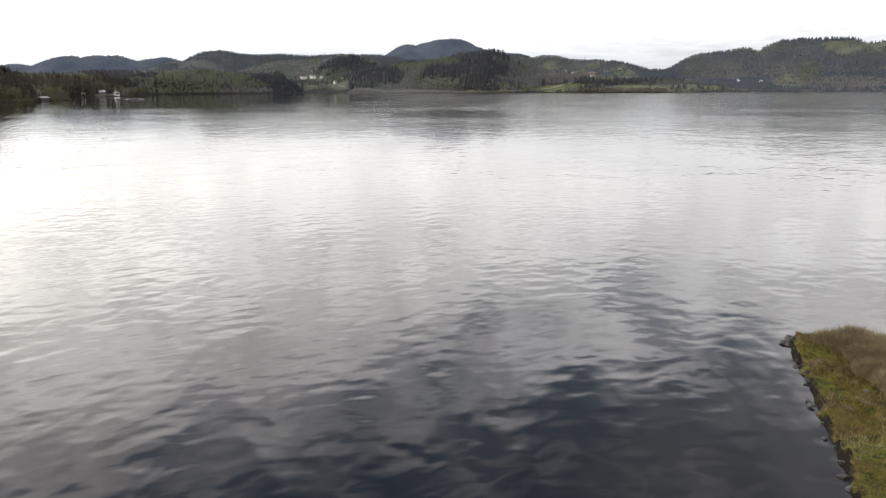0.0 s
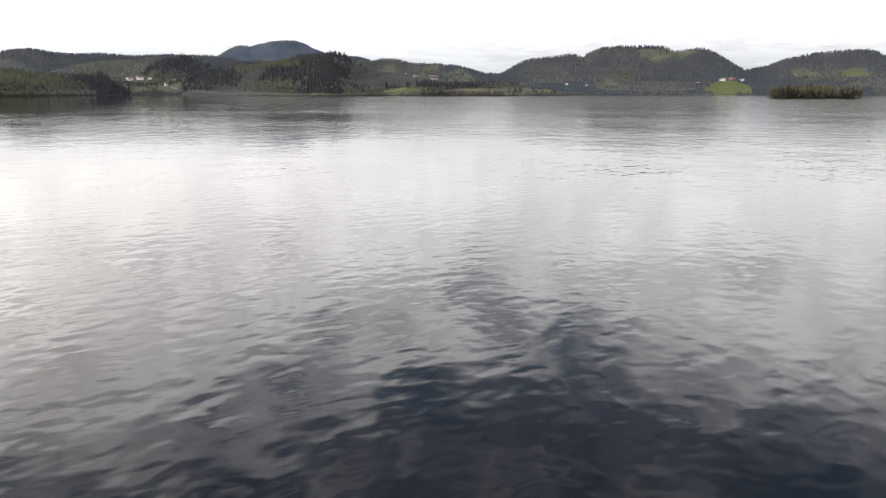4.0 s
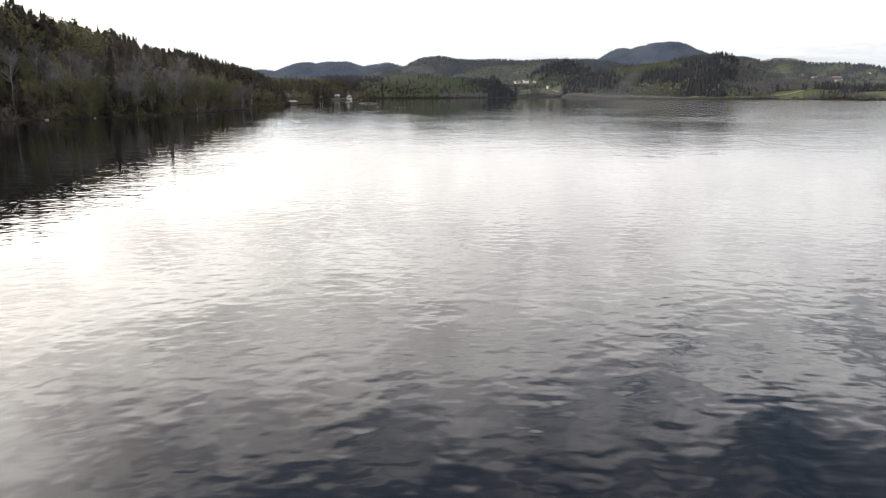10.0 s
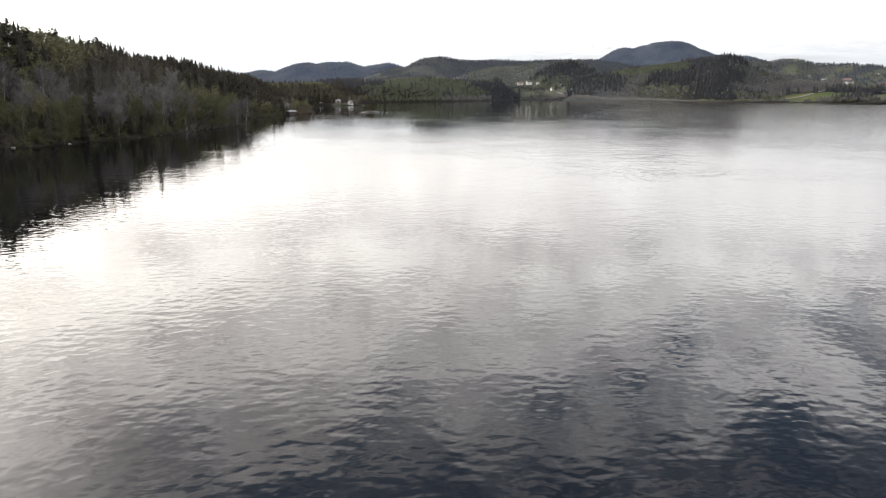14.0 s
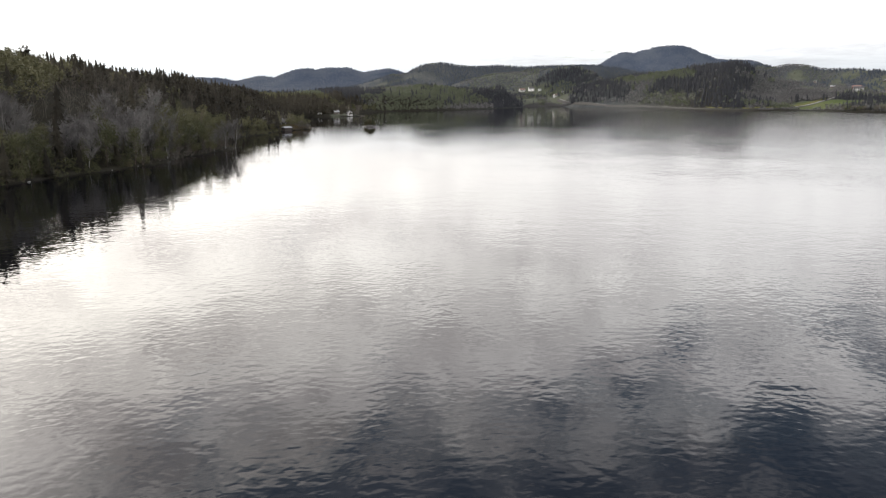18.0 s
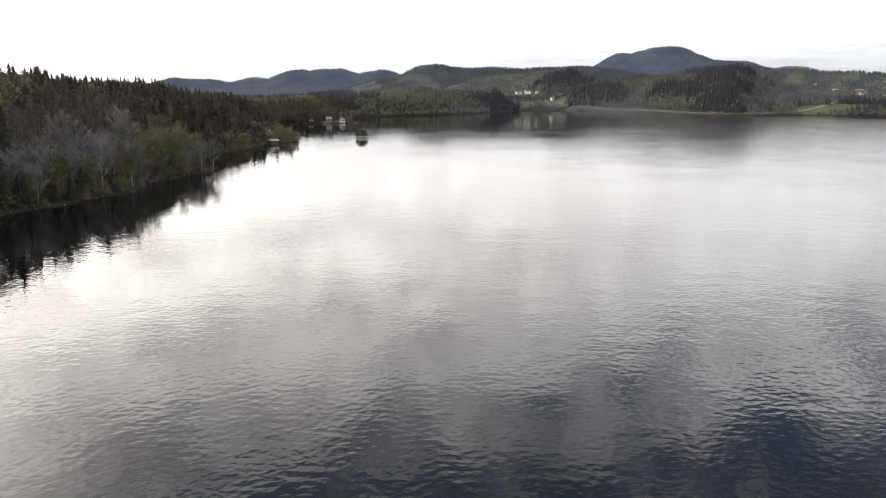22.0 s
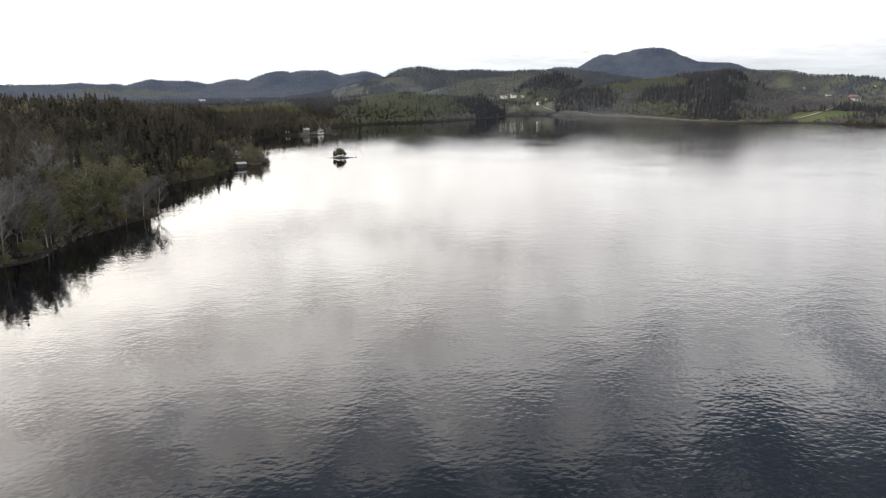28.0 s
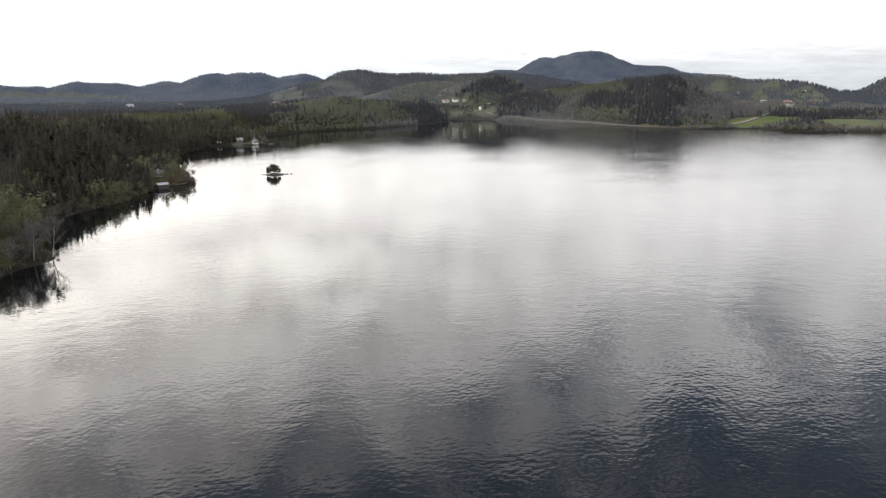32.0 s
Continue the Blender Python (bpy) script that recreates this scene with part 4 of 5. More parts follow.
# ---- houses ----
def make_house(name, label, category, x, y, length, width, wall_h, roof_h, turn, wall_mat, roof_mat, windows=3, chimney=True, z=None, group=""):
    """A gabled house: walls, two roof slopes, windows and a door on the long sides and gables."""
    z = land_z(x, y) if z is None else z
    h = empty(name, x, y, z, turn)
    tagged(h, label, category, group)
    l, w = length / 2, width / 2
    bm = bmesh.new()
    ring = [(-l, -w), (l, -w), (l, w), (-l, w)]
    low = [bm.verts.new((a, b, -1.5)) for a, b in ring]
    top = [bm.verts.new((a, b, wall_h)) for a, b in ring]
    g0, g1 = bm.verts.new((-l, 0, wall_h + roof_h)), bm.verts.new((l, 0, wall_h + roof_h))
    for i in range(4):
        j = (i + 1) % 4
        bm.faces.new((low[i], low[j], top[j], top[i]) if i % 2 == 0 else ((low[i], low[j], top[j], g1, top[i]) if i == 1 else (low[i], low[j], top[j], g0, top[i])))
    bm.faces.new((top[0], top[1], g1, g0))
    bm.faces.new((top[2], top[3], g0, g1))
    bm.faces.new(low[::-1])
    part("wall", bm, wall_mat, h)
    slope = math.atan2(roof_h, w)
    run = math.hypot(roof_h, w) + 0.45
    for side in (-1, 1):
        bm = box(-l - 0.4, l + 0.4, -0.02, run, 0.02, 0.2)
        turn_m = Matrix.Translation((0, 0, wall_h + roof_h)) @ (Matrix.Rotation(math.pi if side < 0 else 0, 4, "Z")) @ Matrix.Rotation(-slope, 4, "X")
        bm.transform(turn_m)
        part("roof", bm, roof_mat, h)
    if chimney:
        part("chimney", box(-0.35 + l * 0.3, 0.35 + l * 0.3, -0.35, 0.35, wall_h + roof_h - 0.8, wall_h + roof_h + 0.9), MAT_STONE, h)

    def window(u, v, zc, face):
        frame_bm = box(-0.62, 0.62, -0.05, 0.05, -0.72, 0.72)
        pane_bm = box(-0.5, 0.5, -0.065, 0.065, -0.6, 0.6)
        m = Matrix.Translation((u, v, zc)) @ Matrix.Rotation(face, 4, "Z")
        frame_bm.transform(m), pane_bm.transform(m)
        win = part("window", frame_bm, MAT_WHITE if wall_mat is not MAT_WHITE else MAT_ROOF, h)
        part("pane", pane_bm, MAT_GLASS, win)

    floors = 2 if wall_h > 4.2 else 1
    for f in range(floors):
        zc = 1.55 + f * 2.6
        for i in range(windows):
            u = -l + length * (i + 0.7) / (windows + 0.4)
            for side in (-1, 1):
                window(u, side * w, zc, 0)
        for side in (-1, 1):
            for v in (-w * 0.45, w * 0.45):
                window(side * l, v, zc, math.pi / 2)
    for side in (-1, 1):
        window(side * l, 0, wall_h + roof_h * 0.35, math.pi / 2)
    part("door", box(-0.5, 0.5, -w - 0.06, -w + 0.06, 0.05, 2.1), MAT_OCHRE, h)
    return h


def make_boathouse(x, y, turn):
    """A low shed over the water with a pale metal roof and an open front."""
    b = empty("boathouse", x, y, 0.35, turn)
    tagged(b, "small brown boathouse with pale metal roof at the water", "boathouse")
    for side in (-1, 1):
        part("side_wall", box(-3.5, 3.5, side * 2.3 - 0.08, side * 2.3 + 0.08, -0.6, 2.2), MAT_OCHRE, b)
        bm = box(-3.9, 3.9, -0.02, 2.95, 0.0, 0.12)
        bm.transform(Matrix.Translation((0, 0, 3.3)) @ Matrix.Rotation(math.pi if side < 0 else 0, 4, "Z") @ Matrix.Rotation(-0.42, 4, "X"))
        part("roof", bm, MAT_PALE_ROOF, b)
        part("post", box(3.3, 3.5, side * 2.2 - 0.1, side * 2.2 + 0.1, -1.0, 2.25), MAT_WOOD, b)
    part("back_wall", box(-3.5, -3.34, -2.22, 2.22, -0.6, 2.3), MAT_OCHRE, b)
    part("floor", box(-3.34, 3.4, -2.2, 2.2, -0.3, -0.12), MAT_WOOD, b)
    b.scale = (0.8, 0.8, 0.8)
    return b


def make_jetty(x, y, turn, length, width=1.8):
    j = empty("jetty", x, y, 0.0, turn)
    tagged(j, "grey weathered plank jetty on posts in the lake", "jetty")
    n = int(length / 0.35)
    for i in range(n):
        part("plank", box(-width / 2, width / 2, i * 0.35, i * 0.35 + 0.31, 0.55, 0.61), MAT_WOOD, j)
    for k in range(int(length / 3) + 1):
        for side in (-1, 1):
            part("post", tube_into(bmesh.new(), (side * width * 0.42, k * 3 + 0.2, -2.5), (side * width * 0.42, k * 3 + 0.2, 0.95), 0.09, 0.09, 7), MAT_WOOD, j)
    return j


make_house("white_house", "white wooden house with dark roof by the water", "house", 115, 871, 6.2, 5.2, 2.8, 2.2, 97, MAT_WHITE, MAT_ROOF)
make_house("timber_house", "weathered grey timber house among trees by the lake", "house", 101, 878, 6, 4.6, 2.3, 1.6, 20, MAT_WOOD, MAT_PALE_ROOF)
make_house("garden_shed", "small white shed on the lake shore", "shed", 82, 876, 3.6, 3, 2.3, 1.1, 10, MAT_WHITE, MAT_PALE_ROOF, 1, False)
make_boathouse(29.5, 543.5, 32)
make_jetty(36, 554, -50, 7)
make_house("cabin", "brown timber cabin with dark roof among spruces", "cabin", 27, 568, 6.5, 5, 2.4, 1.6, 15, MAT_OCHRE, MAT_ROOF)
make_house("cabin", "small dark cabin with white window frames in the wood", "cabin", 14, 585, 6, 5, 2.5, 1.6, -20, MAT_OCHRE, MAT_ROOF)
make_house("lake_house", "low house with long grey roof in the cove", "house", 38, 768, 9, 5, 2.3, 1.5, 0, MAT_OCHRE, MAT_PALE_ROOF, 2)
make_jetty(128, 868, -30, 9)
make_house("farm_barn", "pale farm barn with a faded red roof on the slope", "barn", 659, 1738, 14, 9, 3.6, 3.2, 5, MAT_WHITE, MAT_RED_ROOF, 4, False)
make_house("farmhouse", "white farmhouse with dark roof beside a red barn", "house", 679, 1728, 13, 9, 5.2, 3.4, 0, MAT_WHITE, MAT_ROOF)
make_house("garden_shed", "small white outbuilding of the farm", "shed", 697, 1716, 6, 5, 3, 1.6, 0, MAT_WHITE, MAT_PALE_ROOF, 1, False)
make_house("valley_house", "white house in the valley behind the bay", "house", 662, 1540, 10, 8, 4.0, 2.8, 20, MAT_WHITE, MAT_RED_ROOF)
make_house("valley_house", "low white house in the valley behind the bay", "house", 680, 1538, 9, 7, 3.0, 2.4, 0, MAT_WHITE, MAT_PALE_ROOF)
make_house("farmhouse", "large white farmhouse above the green meadow", "house", 988, 1046, 14, 8, 4.4, 2.8, -47, MAT_WHITE, MAT_ROOF, 5)
make_house("red_barn", "long red barn behind the white farmhouse", "barn", 998, 1060, 13, 8, 4.2, 3.2, -60, MAT_RED, MAT_RED_ROOF, 5, False)
make_house("field_shed", "small grey-roofed shed among the sloping fields", "shed", 993, 1106, 10, 6, 2.8, 1.8, -40, MAT_WOOD, MAT_PALE_ROOF, 2, False)
make_house("hill_house", "white house on the wooded ridge", "house", 309, 2030, 14, 10, 5.0, 3.4, 10, MAT_WHITE, MAT_RED_ROOF)
make_house("hill_house", "white house between trees behind the cape", "house", -23, 1690, 12, 9, 4.8, 3.2, -5, MAT_WHITE, MAT_PALE_ROOF)
make_house("shore_farmhouse", "white farmhouse at the foot of the round hill", "house", 1399, 1025, 16, 10, 5.6, 3.8, 35, MAT_WHITE, MAT_ROOF)
make_house("shore_shed", "long low grey-roofed shed near the shore", "shed", 858, 848, 16, 7, 2.6, 1.6, 50, MAT_OCHRE, MAT_PALE_ROOF, 3, False)
make_house("meadow_house", "white house above the far meadow", "house", 1766, 818, 12, 9, 4.4, 3.0, 60, MAT_WHITE, MAT_ROOF)
make_house("red_barn", "red barn above the far meadow", "barn", 1797, 808, 18, 9, 3.8, 3.0, 60, MAT_RED, MAT_RED_ROOF, 4, False)
make_house("meadow_house", "low white outbuilding above the far meadow", "house", 1806, 786, 12, 7, 2.8, 2.0, 60, MAT_WHITE, MAT_PALE_ROOF)
make_house("shore_farmhouse", "small white house beside a farm below the hill", "house", 1444, 1000, 10, 7, 4.0, 2.6, 35, MAT_WHITE, MAT_ROOF)
make_house("slope_house", "low grey house with a pale roof among sloping pastures", "house", 1317, 1507, 12, 7, 2.6, 1.8, 40, MAT_WOOD, MAT_PALE_ROOF, 3)
make_house("slope_house", "brown house with a pale roof on the eastern slope", "house", 1439, 1427, 9, 7, 2.8, 2.0, 20, MAT_OCHRE, MAT_PALE_ROOF)
make_house("slope_house", "red house with a dark roof on the eastern slope", "house", 1355, 1333, 12, 8, 4.4, 2.8, -30, MAT_RED, MAT_ROOF)
make_house("hill_house", "small white house on the far plain behind the woods", "house", 76, 1999, 12, 9, 4.6, 3.2, 15, MAT_WHITE, MAT_RED_ROOF)
make_house("meadow_shed", "dark shed with a pale roof at the meadow's edge", "shed", 1680, 839, 12, 7, 2.6, 1.8, 60, MAT_OCHRE, MAT_PALE_ROOF, 2, False)


# ---- mast on the ridge ----
def make_mast(x, y, height):
    z = land_z(x, y)
    m = empty("radio_mast", x, y, z)
    tagged(m, "thin steel lattice mast on the wooded ridge", "mast")
    for a in range(3):
        c, s = math.cos(a * 2.094), math.sin(a * 2.094)
        part("leg", tube_into(bmesh.new(), (c * 1.1, s * 1.1, -1), (c * 0.3, s * 0.3, height), 0.12, 0.08, 5), MAT_STEEL, m)
    for k in range(12):
        r, q = 1.1 - 0.8 * k / 12, 1.1 - 0.8 * (k + 1) / 12
        for a in range(3):
            c, s, c2, s2 = math.cos(a * 2.094), math.sin(a * 2.094), math.cos(a * 2.094 + 2.094), math.sin(a * 2.094 + 2.094)
            part("brace", tube_into(bmesh.new(), (c * r, s * r, height * k / 12), (c2 * q, s2 * q, height * (k + 1) / 12), 0.06, 0.06, 4), MAT_STEEL, m)
    return m


make_mast(1342, 1903, 40)


# ---- road along the headland ----
def build_road():
    line = [(650, 1520), (652, 1470), (664, 1424), (688, 1330), (695, 1224), (694, 1100), (697, 1012), (722, 972), (770, 972), (830, 985), (900, 1010), (955, 1040)]
    pts = []
    for (ax, ay), (bx, by) in zip(line, line[1:]):
        n = max(2, int(math.hypot(bx - ax, by - ay) / 8))
        pts += [(ax + (bx - ax) * i / n, ay + (by - ay) * i / n) for i in range(n)]
    pts = np.array(pts)
    for _ in range(6):
        pts[1:-1] = (pts[:-2] + pts[1:-1] * 2 + pts[2:]) / 4
    z = ground_height(pts[:, 0], pts[:, 1])[0]
    for _ in range(10):
        z[1:-1] = (z[:-2] + z[1:-1] * 2 + z[2:]) / 4
    z = np.maximum(z + 0.5, 2.2)
    way_dir = np.gradient(pts, axis=0)
    way_dir /= np.linalg.norm(way_dir, axis=1)[:, None]
    side = np.stack([way_dir[:, 1], -way_dir[:, 0]], 1)
    road = empty("lake_road", 0, 0, 0)
    tagged(road, "narrow grey lakeside road on a stone bank", "road", kind="structure")

    def strip(name, offsets, mat, label=""):
        bm = bmesh.new()
        rows = [[bm.verts.new((p[0] + s[0] * o, p[1] + s[1] * o, h + dz)) for o, dz in offsets] for p, s, h in zip(pts, side, z)]
        for r0, r1 in zip(rows, rows[1:]):
            for i in range(len(offsets) - 1):
                bm.faces.new((r0[i], r0[i + 1], r1[i + 1], r1[i]))
        part(name, bm, mat, road, label)

    strip("carriageway", [(-2.0, 0.0), (0, 0.05), (2.0, 0.0)], MAT_ROAD)
    strip("lake_bank", [(2.0, 0.0), (2.5, 0.1), (4.2, -1.6), (7.0, -5.0)], MAT_BANK, "grey stone bank towards the lake")
    strip("hill_bank", [(-6.0, 2.0), (-3.0, -0.2), (-2.0, 0.0)], MAT_TURF)


build_road()


# ---- stones ----
def stone_mesh(rng, name, flat=0.6, sharp=0):
    bm = bmesh.new()
    bmesh.ops.create_icosphere(bm, subdivisions=2, radius=0.5)
    n = 12 if sharp else 6
    axes = rand_unit(rng, n)
    cuts = (0.2 if sharp else 0.28) + 0.16 * rng.random(n)
    for v in bm.verts:
        p = np.array(v.co)
        for a, c in zip(axes, cuts):
            over = p @ a - c
            if over > 0:
                p = p - a * over * (0.97 if sharp else 0.85)
        p = p * (1 + 0.06 * noise.noise(Vector(p) * 4))
        v.co = Vector((p[0], p[1], p[2] * flat))
    me = bpy.data.meshes.new(name)
    bm.to_mesh(me)
    bm.free()
    return me


def stones(spots, sizes, mat, label, group, rng, sharp=0):
    meshes = [stone_mesh(rng, "stone", 0.6, sharp) for _ in range(4)]
    for me in meshes:
        me.materials.append(mat)
    for (x, y, z), s in zip(spots, sizes):
        ob = new("boulder", meshes[int(rng.integers(0, 4))])
        ob.matrix_basis = pose(x, y, z + s * 0.08, rng.normal() * 8, rng.normal() * 8, rng.random() * 360) @ Matrix.Diagonal((s * (0.8 + 0.5 * rng.random()), s, s * (0.7 + 0.5 * rng.random()), 1))
        tagged(ob, label, "boulder", group)


def shore_stones():
    rng = np.random.default_rng(8)
    # along the near wooded shore, in the gaps between the bushes
    spots, sizes = [], []
    for (ax, ay), (bx, by) in zip(SHORE[1:12], SHORE[2:13]):
        n = int(math.hypot(bx - ax, by - ay) / 16)
        for i in range(n):
            k = rng.random()
            x, y = ax + (bx - ax) * k, ay + (by - ay) * k
            step = Vector((by - ay, ax - bx, 0)).normalized()
            for o in np.arange(-8, 9, 0.5):
                if float(ground_height(np.array([x + step.x * o]), np.array([y + step.y * o]))[1][0]) < 0.3:
                    spots.append((x + step.x * o, y + step.y * o, 0.0))
                    sizes.append(0.4 + 1.0 * rng.random() ** 3)
                    break
    stones(spots, sizes, MAT_STONE, "pale grey boulder at the foot of the wooded shore", "boulders of the near shore", rng)


shore_stones()


# ---- islet ----
def make_islet(x, y):
    rng = np.random.default_rng(5)
    isl = empty("islet", x, y, 0.0)
    tagged(isl, "tiny rocky islet with a stony tail in the lake", "islet", kind="structure")
    n = 40
    u, v = np.meshgrid(np.linspace(-1.1, 1.1, n), np.linspace(-1.1, 1.1, n), indexing="ij")
    px, py = u * 7.6, v * 4.2
    r = np.hypot(u, v) + 0.35 * (vnoise(px + 50, py, 2.6, 3) - 0.5)
    z = 1.5 * np.clip(1 - r, -0.6, 1) + 0.35 * (vnoise(px, py, 1.1, 9) - 0.5) * (r < 1)
    f = grid_faces(n, n).reshape(-1, 4)
    me = mesh_from("rock", np.stack([px, py, z], -1).reshape(-1, 3), f.reshape(-1), np.full(len(f), 4), [MAT_WET_STONE])
    adopt(new("rock", me), isl)
    spots = [(x + 7 + 1.1 * i + rng.normal() * 0.4, y + rng.normal() * 0.6, -0.1) for i in range(4)] + [(x + rng.normal() * 4.5, y - 2.6 + rng.normal() * 0.6, 0.1) for _ in range(8)]
    stones(spots, [0.7 + 0.7 * rng.random() for _ in spots], MAT_WET_STONE, "dark wet stone at the edge of the islet", "stones of the islet", rng)
    for dx, dy, h in ((-2.6, 0.3, 4.4), (-0.7, -0.4, 6.0), (1.6, 0.3, 5.2), (2.9, -0.1, 3.6), (0.3, 0.9, 5.6), (-3.4, -0.7, 2.6)):
        t = empty("islet_tree", x + dx - 0.4, y + dy, 0.35)
        tagged(t, "low crooked dark green tree on the islet", "tree", "trees of the islet")
        part("trunk", trunk_mesh(rng, h * 0.8, 0.1, 0.08, 7, 0.35), MAT_BARK, t)
        co, tri = leaf_cloud(rng, 620, 0.055 * h, 0.44 * h, 0.44 * h, 0.6 * h, 0.2 * h)
        tri_part("crown", co, tri, MAT_PINE, t)


MAT_PINE = make_leaf("dark_foliage", [(0.0, (0.040, 0.044, 0.024)), (0.5, (0.066, 0.066, 0.036)), (1.0, (0.098, 0.090, 0.052))])
make_islet(92.5, 589)

MAT_TURF_STONE = make_plain("lichened_stone", (0.12, 0.115, 0.10), (0.19, 0.18, 0.16), 2.5, 0.9, 0.5)

# ---- grassy spit near the start ----
SPIT = np.array([(25.7, 4.9), (26.2, 5.0), (27.3, 4.4), (28.1, 3.1), (32, -1.5), (37, -9), (40, -47), (4, -50), (8, -20), (13.2, -6.4), (18.9, -1.0), (21.6, 1.25), (24.3, 3.6)])


def spit_z(x, y):
    d = -inside_and_distance(x, y, SPIT) + 0.2 * (vnoise(x, y, 0.7, 41) - 0.5) + 0.14 * (vnoise(x, y, 0.28, 45) - 0.5)
    z = np.where(d > 0, 0.02 + 0.2 * smooth(0, 0.14, d) + 0.2 * smooth(0.3, 3, d), np.maximum(-1.5, d * 2.2))
    return z + (0.16 * (vnoise(x, y, 0.7, 42) - 0.5) + 0.12 * (vnoise(x, y, 0.3, 43) - 0.5)) * (d > 0.1), d


def make_turf():
    m, n = material("spit_turf")
    p = place(n)
    big = n.noise(p, 0.8, 5, 0.6, 0.5)
    c = n.ramp(big, [(0.3, (0.05, 0.062, 0.013)), (0.43, (0.10, 0.105, 0.018)), (0.52, (0.15, 0.125, 0.03)), (0.6, (0.095, 0.06, 0.03)), (0.7, (0.16, 0.14, 0.09))])
    c = n.mix(n.ramp(n.noise(p, 4.0, 6, 0.65), [(0.42, 0.0), (0.62, 0.85)]), c, (0.028, 0.03, 0.009))
    c = n.mix(n.ramp(n.noise(p, 11.0, 3), [(0.58, 0.0), (0.68, 0.6)]), c, (0.17, 0.15, 0.06))
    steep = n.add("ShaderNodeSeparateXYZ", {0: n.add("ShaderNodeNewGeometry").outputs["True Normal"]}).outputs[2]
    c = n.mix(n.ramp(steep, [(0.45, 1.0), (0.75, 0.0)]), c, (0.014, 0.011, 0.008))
    nb = n.add("ShaderNodeBump", {"Strength": 1.0, "Distance": 0.14, "Height": n.noise(p, 5.0, 7, 0.65)}).outputs[0]
    finish(n, Base_Color=c, Roughness=0.95, Normal=nb, Specular_IOR_Level=0.1)
    return m


def spit_top(x, y):
    return float(spit_z(np.array([x]), np.array([y]))[0][0])


def build_spit():
    rng = np.random.default_rng(17)
    turf = make_turf()
    # fine round the tip, coarse behind
    for word, xs, ys in (("grassy_spit", np.arange(14, 32.01, 0.1), np.arange(-9, 6.5, 0.1)), ("spit_root", np.arange(2, 42, 0.5), np.arange(-50, -8.5, 0.5))):
        X, Y = np.meshgrid(xs, ys, indexing="ij")
        z, d = spit_z(X, Y)
        f = grid_faces(len(xs), len(ys)).reshape(-1, 4)
        f = f[(d.ravel()[f] > -0.9).any(1)]
        used, inv = np.unique(f, return_inverse=True)
        co = np.stack([X, Y, z], -1).reshape(-1, 3)[used]
        me = mesh_from(word, co, inv.reshape(-1), np.full(len(f), 4), [turf])
        me.polygons.foreach_set("use_smooth", np.ones(len(f), bool))
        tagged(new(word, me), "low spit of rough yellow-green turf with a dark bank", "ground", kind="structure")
    # stones that hold its edge
    spots, sizes = [], []
    order = [9, 10, 11, 12, 0, 1, 2, 3]
    for (ax, ay), (bx, by) in zip(SPIT[order], SPIT[order[1:] + [4]]):
        n = int(math.hypot(bx - ax, by - ay) / 0.42)
        for i in range(n):
            k = (i + rng.random() * 0.9) / max(n, 1)
            spots.append((ax + (bx - ax) * k + rng.normal() * 0.1, ay + (by - ay) * k + rng.normal() * 0.1, -0.1 + 0.14 * rng.random()))
            sizes.append(0.14 + 0.24 * rng.random() ** 2)
    spots += [(25.75 + rng.normal() * 0.18, 4.85 + rng.normal() * 0.2, 0.03) for _ in range(7)]
    sizes += [0.4, 0.5, 0.35, 0.3, 0.45, 0.3, 0.25]
    stones(spots, sizes, MAT_BANK_STONE, "dark wet angular stone in the bank of the spit", "edge stones of the spit", rng, 1)
    spots = [(23.9, 1.9), (23.5, 1.4), (24.3, 1.2), (22.9, 1.0), (22.4, 0.5), (23.3, 2.3), (21.3, -0.4)]
    stones([(a, b, spit_top(a, b) - 0.06) for a, b in spots], [0.34, 0.3, 0.26, 0.3, 0.22, 0.2, 0.24], MAT_TURF_STONE, "grey stone half sunk in the turf of the spit", "stones on the spit", rng, 1)
    # grass, thick and short
    for word, label, mat, count, tall, seed in (("grass", "rough green and yellow grass on the spit", MAT_GRASS, 40000, 0.10, 3), ("dead_grass", "straw-coloured dead grass on the spit", MAT_STRAW, 16000, 0.10, 4)):
        x, y = rng.uniform(15, 30, count * 4), rng.uniform(-7, 5.3, count * 4)
        z, d = spit_z(x, y)
        ok = (d > 0.08) & (vnoise(x, y, 0.8, seed + 60) > (0.38 if seed == 3 else 0.6))
        x, y, z = x[ok][:count], y[ok][:count], z[ok][:count]
        n = len(x)
        a = rng.random(n) * 6.283
        w, h = (0.008 if seed == 3 else 0.004) + 0.008 * rng.random(n), tall * (0.4 + rng.random(n)) * (0.5 + vnoise(x, y, 0.5, 66))
        lean = rng.normal(size=(n, 2)) * 0.6 * h[:, None]
        low = np.stack([x, y, z - 0.02], -1)
        off = np.stack([np.cos(a) * w, np.sin(a) * w, 0 * w], -1)
        tip = low + np.concatenate([lean, h[:, None]], 1)
        co = np.stack([low - off, low + off, tip], 1).reshape(-1, 3)
        tint = 0.6 * vnoise(x, y, 0.9, 67) + 0.4 * rng.random(n)
        me = mesh_from(word, co, np.arange(3 * n), np.full(n, 3), [mat], [("tint", np.repeat(tint, 3))])
        tagged(new(word, me), label, "grass", kind="stuff")
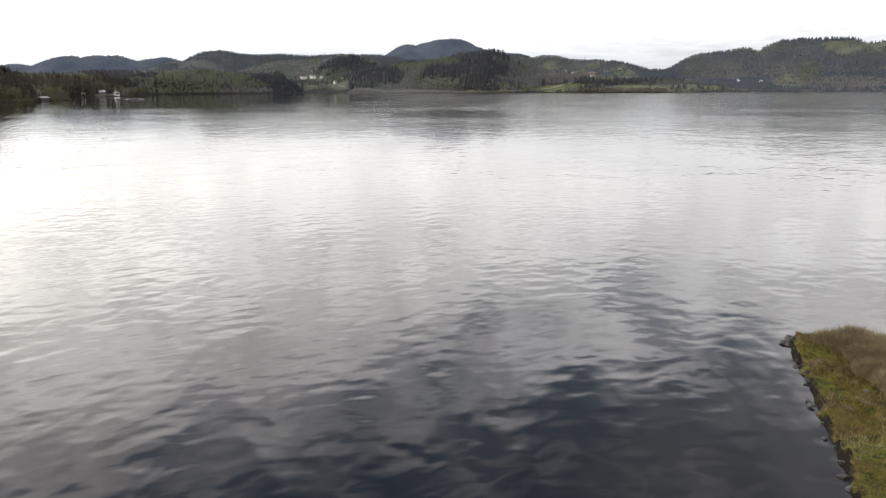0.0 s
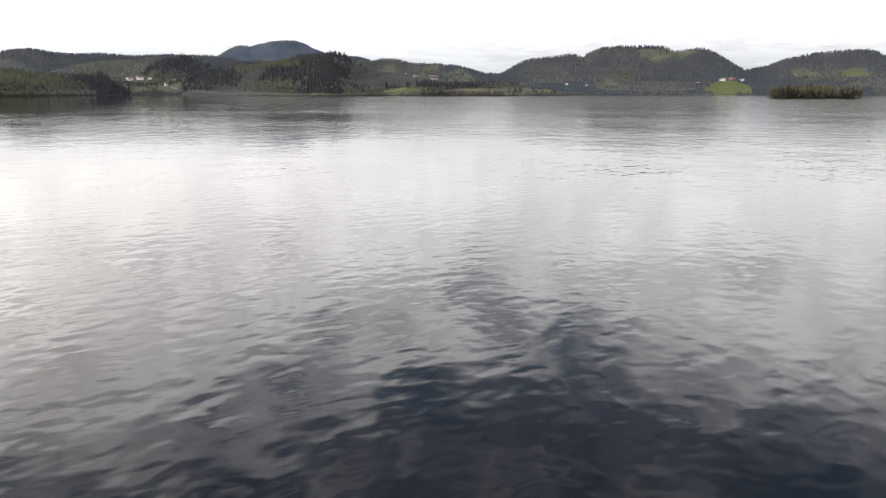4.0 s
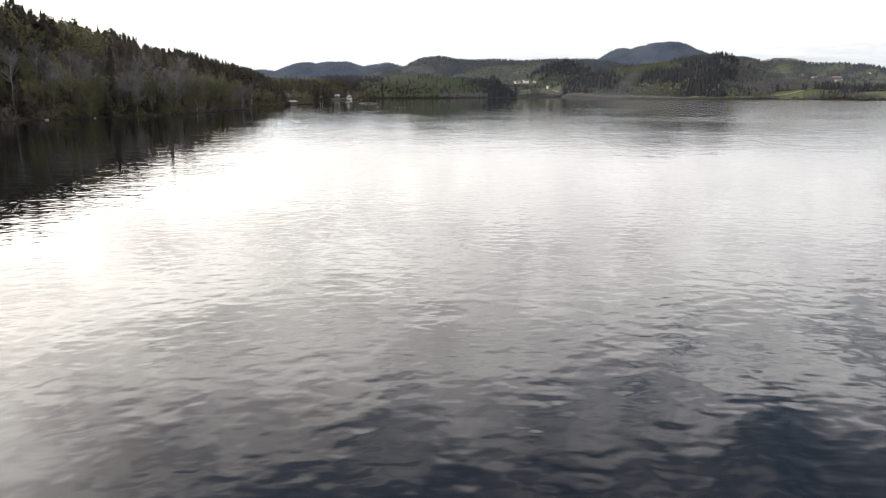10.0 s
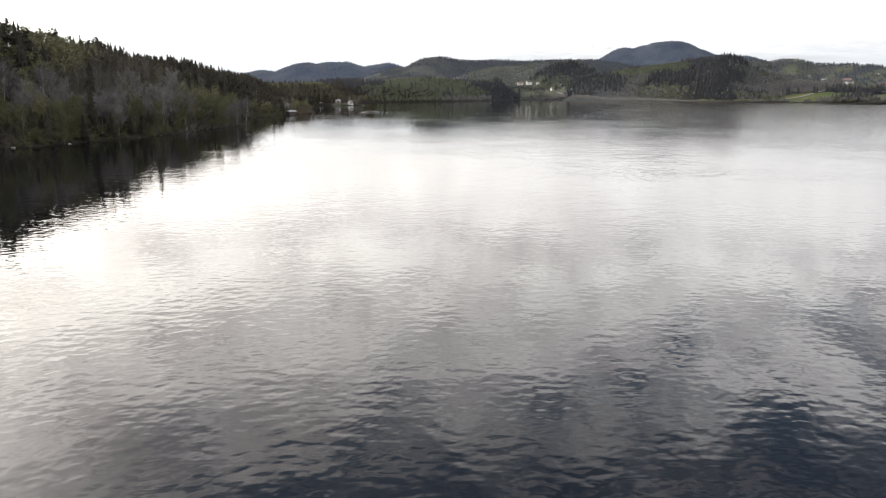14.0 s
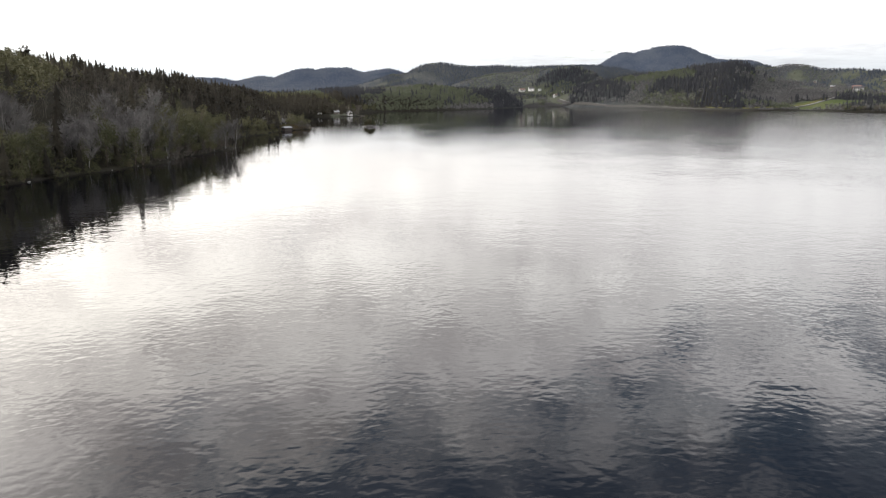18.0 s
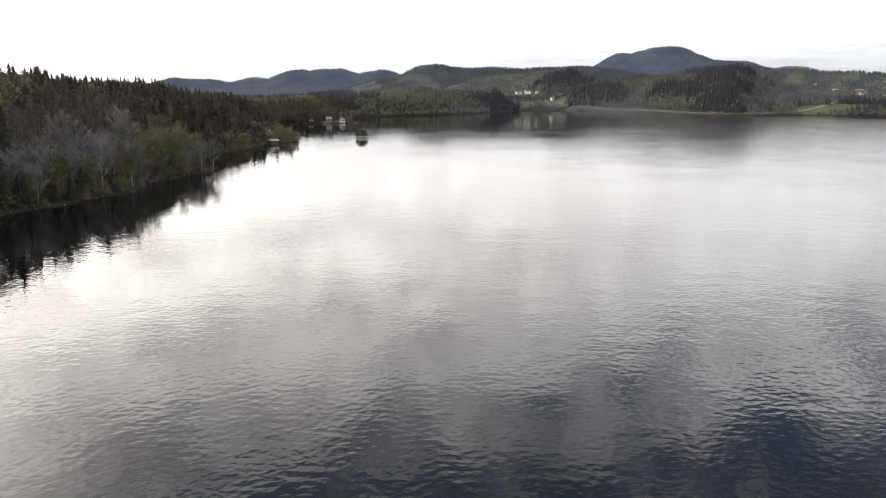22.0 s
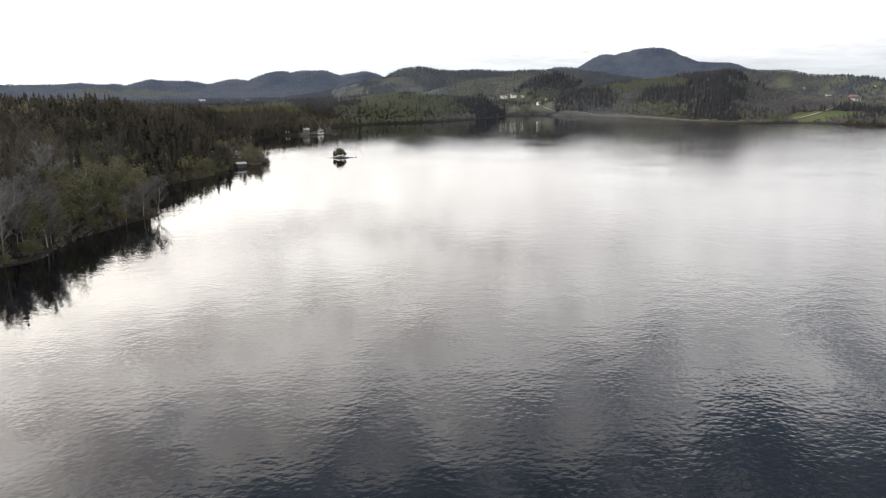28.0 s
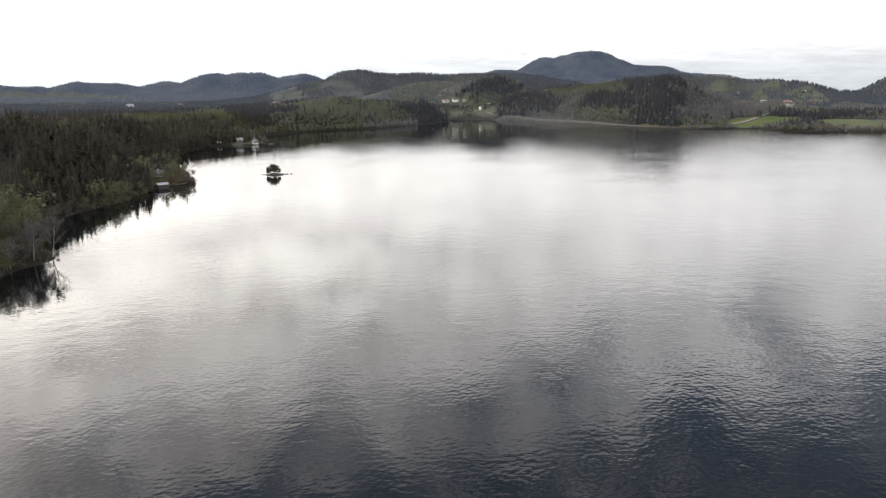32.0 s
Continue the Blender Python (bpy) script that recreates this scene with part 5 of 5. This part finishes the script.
    # bare shrubs, a low brown thicket over the landward part
    for x, y, h, r in ((25.9, 3.7, 0.32, 0.5), (26.6, 3.4, 0.4, 0.6), (25.6, 3.0, 0.4, 0.55), (26.4, 2.6, 0.45, 0.65), (25.1, 2.3, 0.42, 0.55), (25.9, 1.9, 0.5, 0.65), (24.5, 1.7, 0.42, 0.55), (25.2, 1.2, 0.52, 0.7), (24.0, 1.0, 0.42, 0.5), (24.6, 0.5, 0.55, 0.7), (23.4, 0.4, 0.42, 0.5), (23.9, -0.2, 0.55, 0.7), (22.8, -0.3, 0.42, 0.5), (23.2, -0.9, 0.5, 0.65), (26.8, 1.4, 0.55, 0.75), (26.0, 0.5, 0.55, 0.8), (25.2, -0.4, 0.55, 0.8), (24.3, -1.2, 0.55, 0.8), (22.3, -1.2, 0.4, 0.5)):
        s = empty("bare_shrub", x, y, spit_top(x, y))
        tagged(s, "leafless olive-brown shrub on the grassy spit", "shrub", "shrubs on the spit")
        bm = bmesh.new()
        for k in range(18):
            a = rng.random() * 6.283
            tip = Vector((math.cos(a) * r * 0.9 * rng.random(), math.sin(a) * r * 0.9 * rng.random(), h * (0.45 + 0.35 * rng.random())))
            tube_into(bm, (rng.normal() * 0.12, rng.normal() * 0.12, -0.1), tip, 0.009, 0.003, 3)
        part("stems", bm, MAT_SHRUB, s)
        n = 3000
        zz = h * (0.04 + 0.96 * rng.random(n))
        rr = r * np.sqrt(rng.random(n)) * (0.75 + 0.5 * np.sin(np.clip(zz / h, 0, 1) * 2.4)) * np.sqrt(np.clip(1.08 - (zz / h) ** 2, 0, 1))
        a = rng.random(n) * 6.283
        low = np.stack([np.cos(a) * rr, np.sin(a) * rr, zz * 0.9], -1)
        out = np.stack([np.cos(a) * 0.4, np.sin(a) * 0.4, np.full(n, 0.8)], -1) + rng.normal(size=(n, 3)) * 0.5
        ln = (0.06 + 0.1 * rng.random(n))[:, None]
        sd = np.cross(out, rand_unit(rng, n))
        sd = sd / (np.linalg.norm(sd, axis=1)[:, None] + 1e-9) * 0.0055
        tri_part("crown", np.stack([low - sd, low + sd, low + out * ln], 1).reshape(-1, 3), np.arange(3 * n).reshape(-1, 3), MAT_SHRUB_TWIG, s)


MAT_GRASS = make_leaf("grass_blades", [(0.0, (0.035, 0.04, 0.010)), (0.35, (0.085, 0.084, 0.016)), (0.6, (0.15, 0.118, 0.022)), (0.8, (0.11, 0.068, 0.026)), (1.0, (0.06, 0.05, 0.02))], 0.8)
MAT_STRAW = make_leaf("dead_grass_blades", [(0.0, (0.120, 0.100, 0.050)), (0.5, (0.180, 0.150, 0.075)), (1.0, (0.240, 0.205, 0.120))], 0.9)
MAT_SHRUB = make_plain("shrub_bark", (0.10, 0.075, 0.045), (0.15, 0.115, 0.07), 6.0, 0.9, 0.2)
MAT_SHRUB_TWIG = make_leaf("shrub_twigs", [(0.0, (0.095, 0.075, 0.038)), (0.5, (0.150, 0.118, 0.062)), (1.0, (0.215, 0.172, 0.098))], 0.9)
MAT_BANK_STONE = make_plain("bank_stone", (0.02, 0.018, 0.016), (0.055, 0.05, 0.043), 3.0, 0.6, 0.6)
build_spit()


# ---- reeds and low scrub along the far shores ----
def build_reeds():
    rng = np.random.default_rng(33)
    spots = []
    line = [(548, 1452), (590, 1466), (632, 1468), (650, 1440)]
    for (ax, ay), (bx, by) in zip(line, line[1:]):
        for _ in range(420):
            k = rng.random()
            spots.append((ax + (bx - ax) * k + rng.normal() * 4, ay + (by - ay) * k + rng.random() * 26 - 4))
    spots = np.array(spots)
    z = np.maximum(ground_height(spots[:, 0], spots[:, 1])[0], -0.2)
    shape = [leaf_cloud(rng, 10, 0.2, 0.5, 0.5, 0.5, 0.0) for _ in range(3)]
    scatter("reeds", "grey-brown reeds and willow scrub at the head of the bay", np.column_stack([spots, z]), 2.2 + 2 * rng.random(len(spots)), shape, MAT_HILL_TWIG, rng, "scrub of the shores")
    # scrub at the foot of the headland and the eastern shores
    pts = []
    east = SHORE_EAST[:14]
    for (ax, ay), (bx, by) in zip(east, east[1:]):
        n = int(math.hypot(bx - ax, by - ay) / 3.0)
        t = rng.random(n)
        nx, ny = by - ay, -(bx - ax)
        ln = math.hypot(nx, ny)
        o = -rng.random(n) * 9
        pts.append(np.stack([ax + (bx - ax) * t + nx / ln * o, ay + (by - ay) * t + ny / ln * o], 1))
    pts = np.concatenate(pts)
    zz, d = ground_height(pts[:, 0], pts[:, 1])
    ok = (d > 0.5) & (vnoise(pts[:, 0], pts[:, 1], 45, 77) > 0.42)
    scatter("shore_scrub", "grey-brown bare scrub along the far shore", np.column_stack([pts, zz])[ok], np.where(pts[ok, 1] > 985, 0.8 + 0.9 * rng.random(ok.sum()), 3 + 4 * rng.random(ok.sum())), shape, MAT_HILL_TWIG, rng, "scrub of the shores")


build_reeds()


def point_scrub():
    """Reddish-brown heather and bare bushes on the low point by the boathouse."""
    rng = np.random.default_rng(44)
    x, y = rng.uniform(16, 50, 900), rng.uniform(535, 590, 900)
    z, d = ground_height(x, y)
    ok = (d > 0.2) & (d < 14) & (np.hypot(x - 30, y - 543) > 5)
    shape = [leaf_cloud(rng, 34, 0.1, 0.5, 0.45, 0.45, 0.0) for _ in range(3)]
    scatter("heather", "reddish-brown heather and bare bushes on the point", np.stack([x, y, z], -1)[ok], 1.0 + 1.4 * rng.random(ok.sum()), shape, MAT_SHRUB_TWIG, rng, "scrub of the point")


point_scrub()
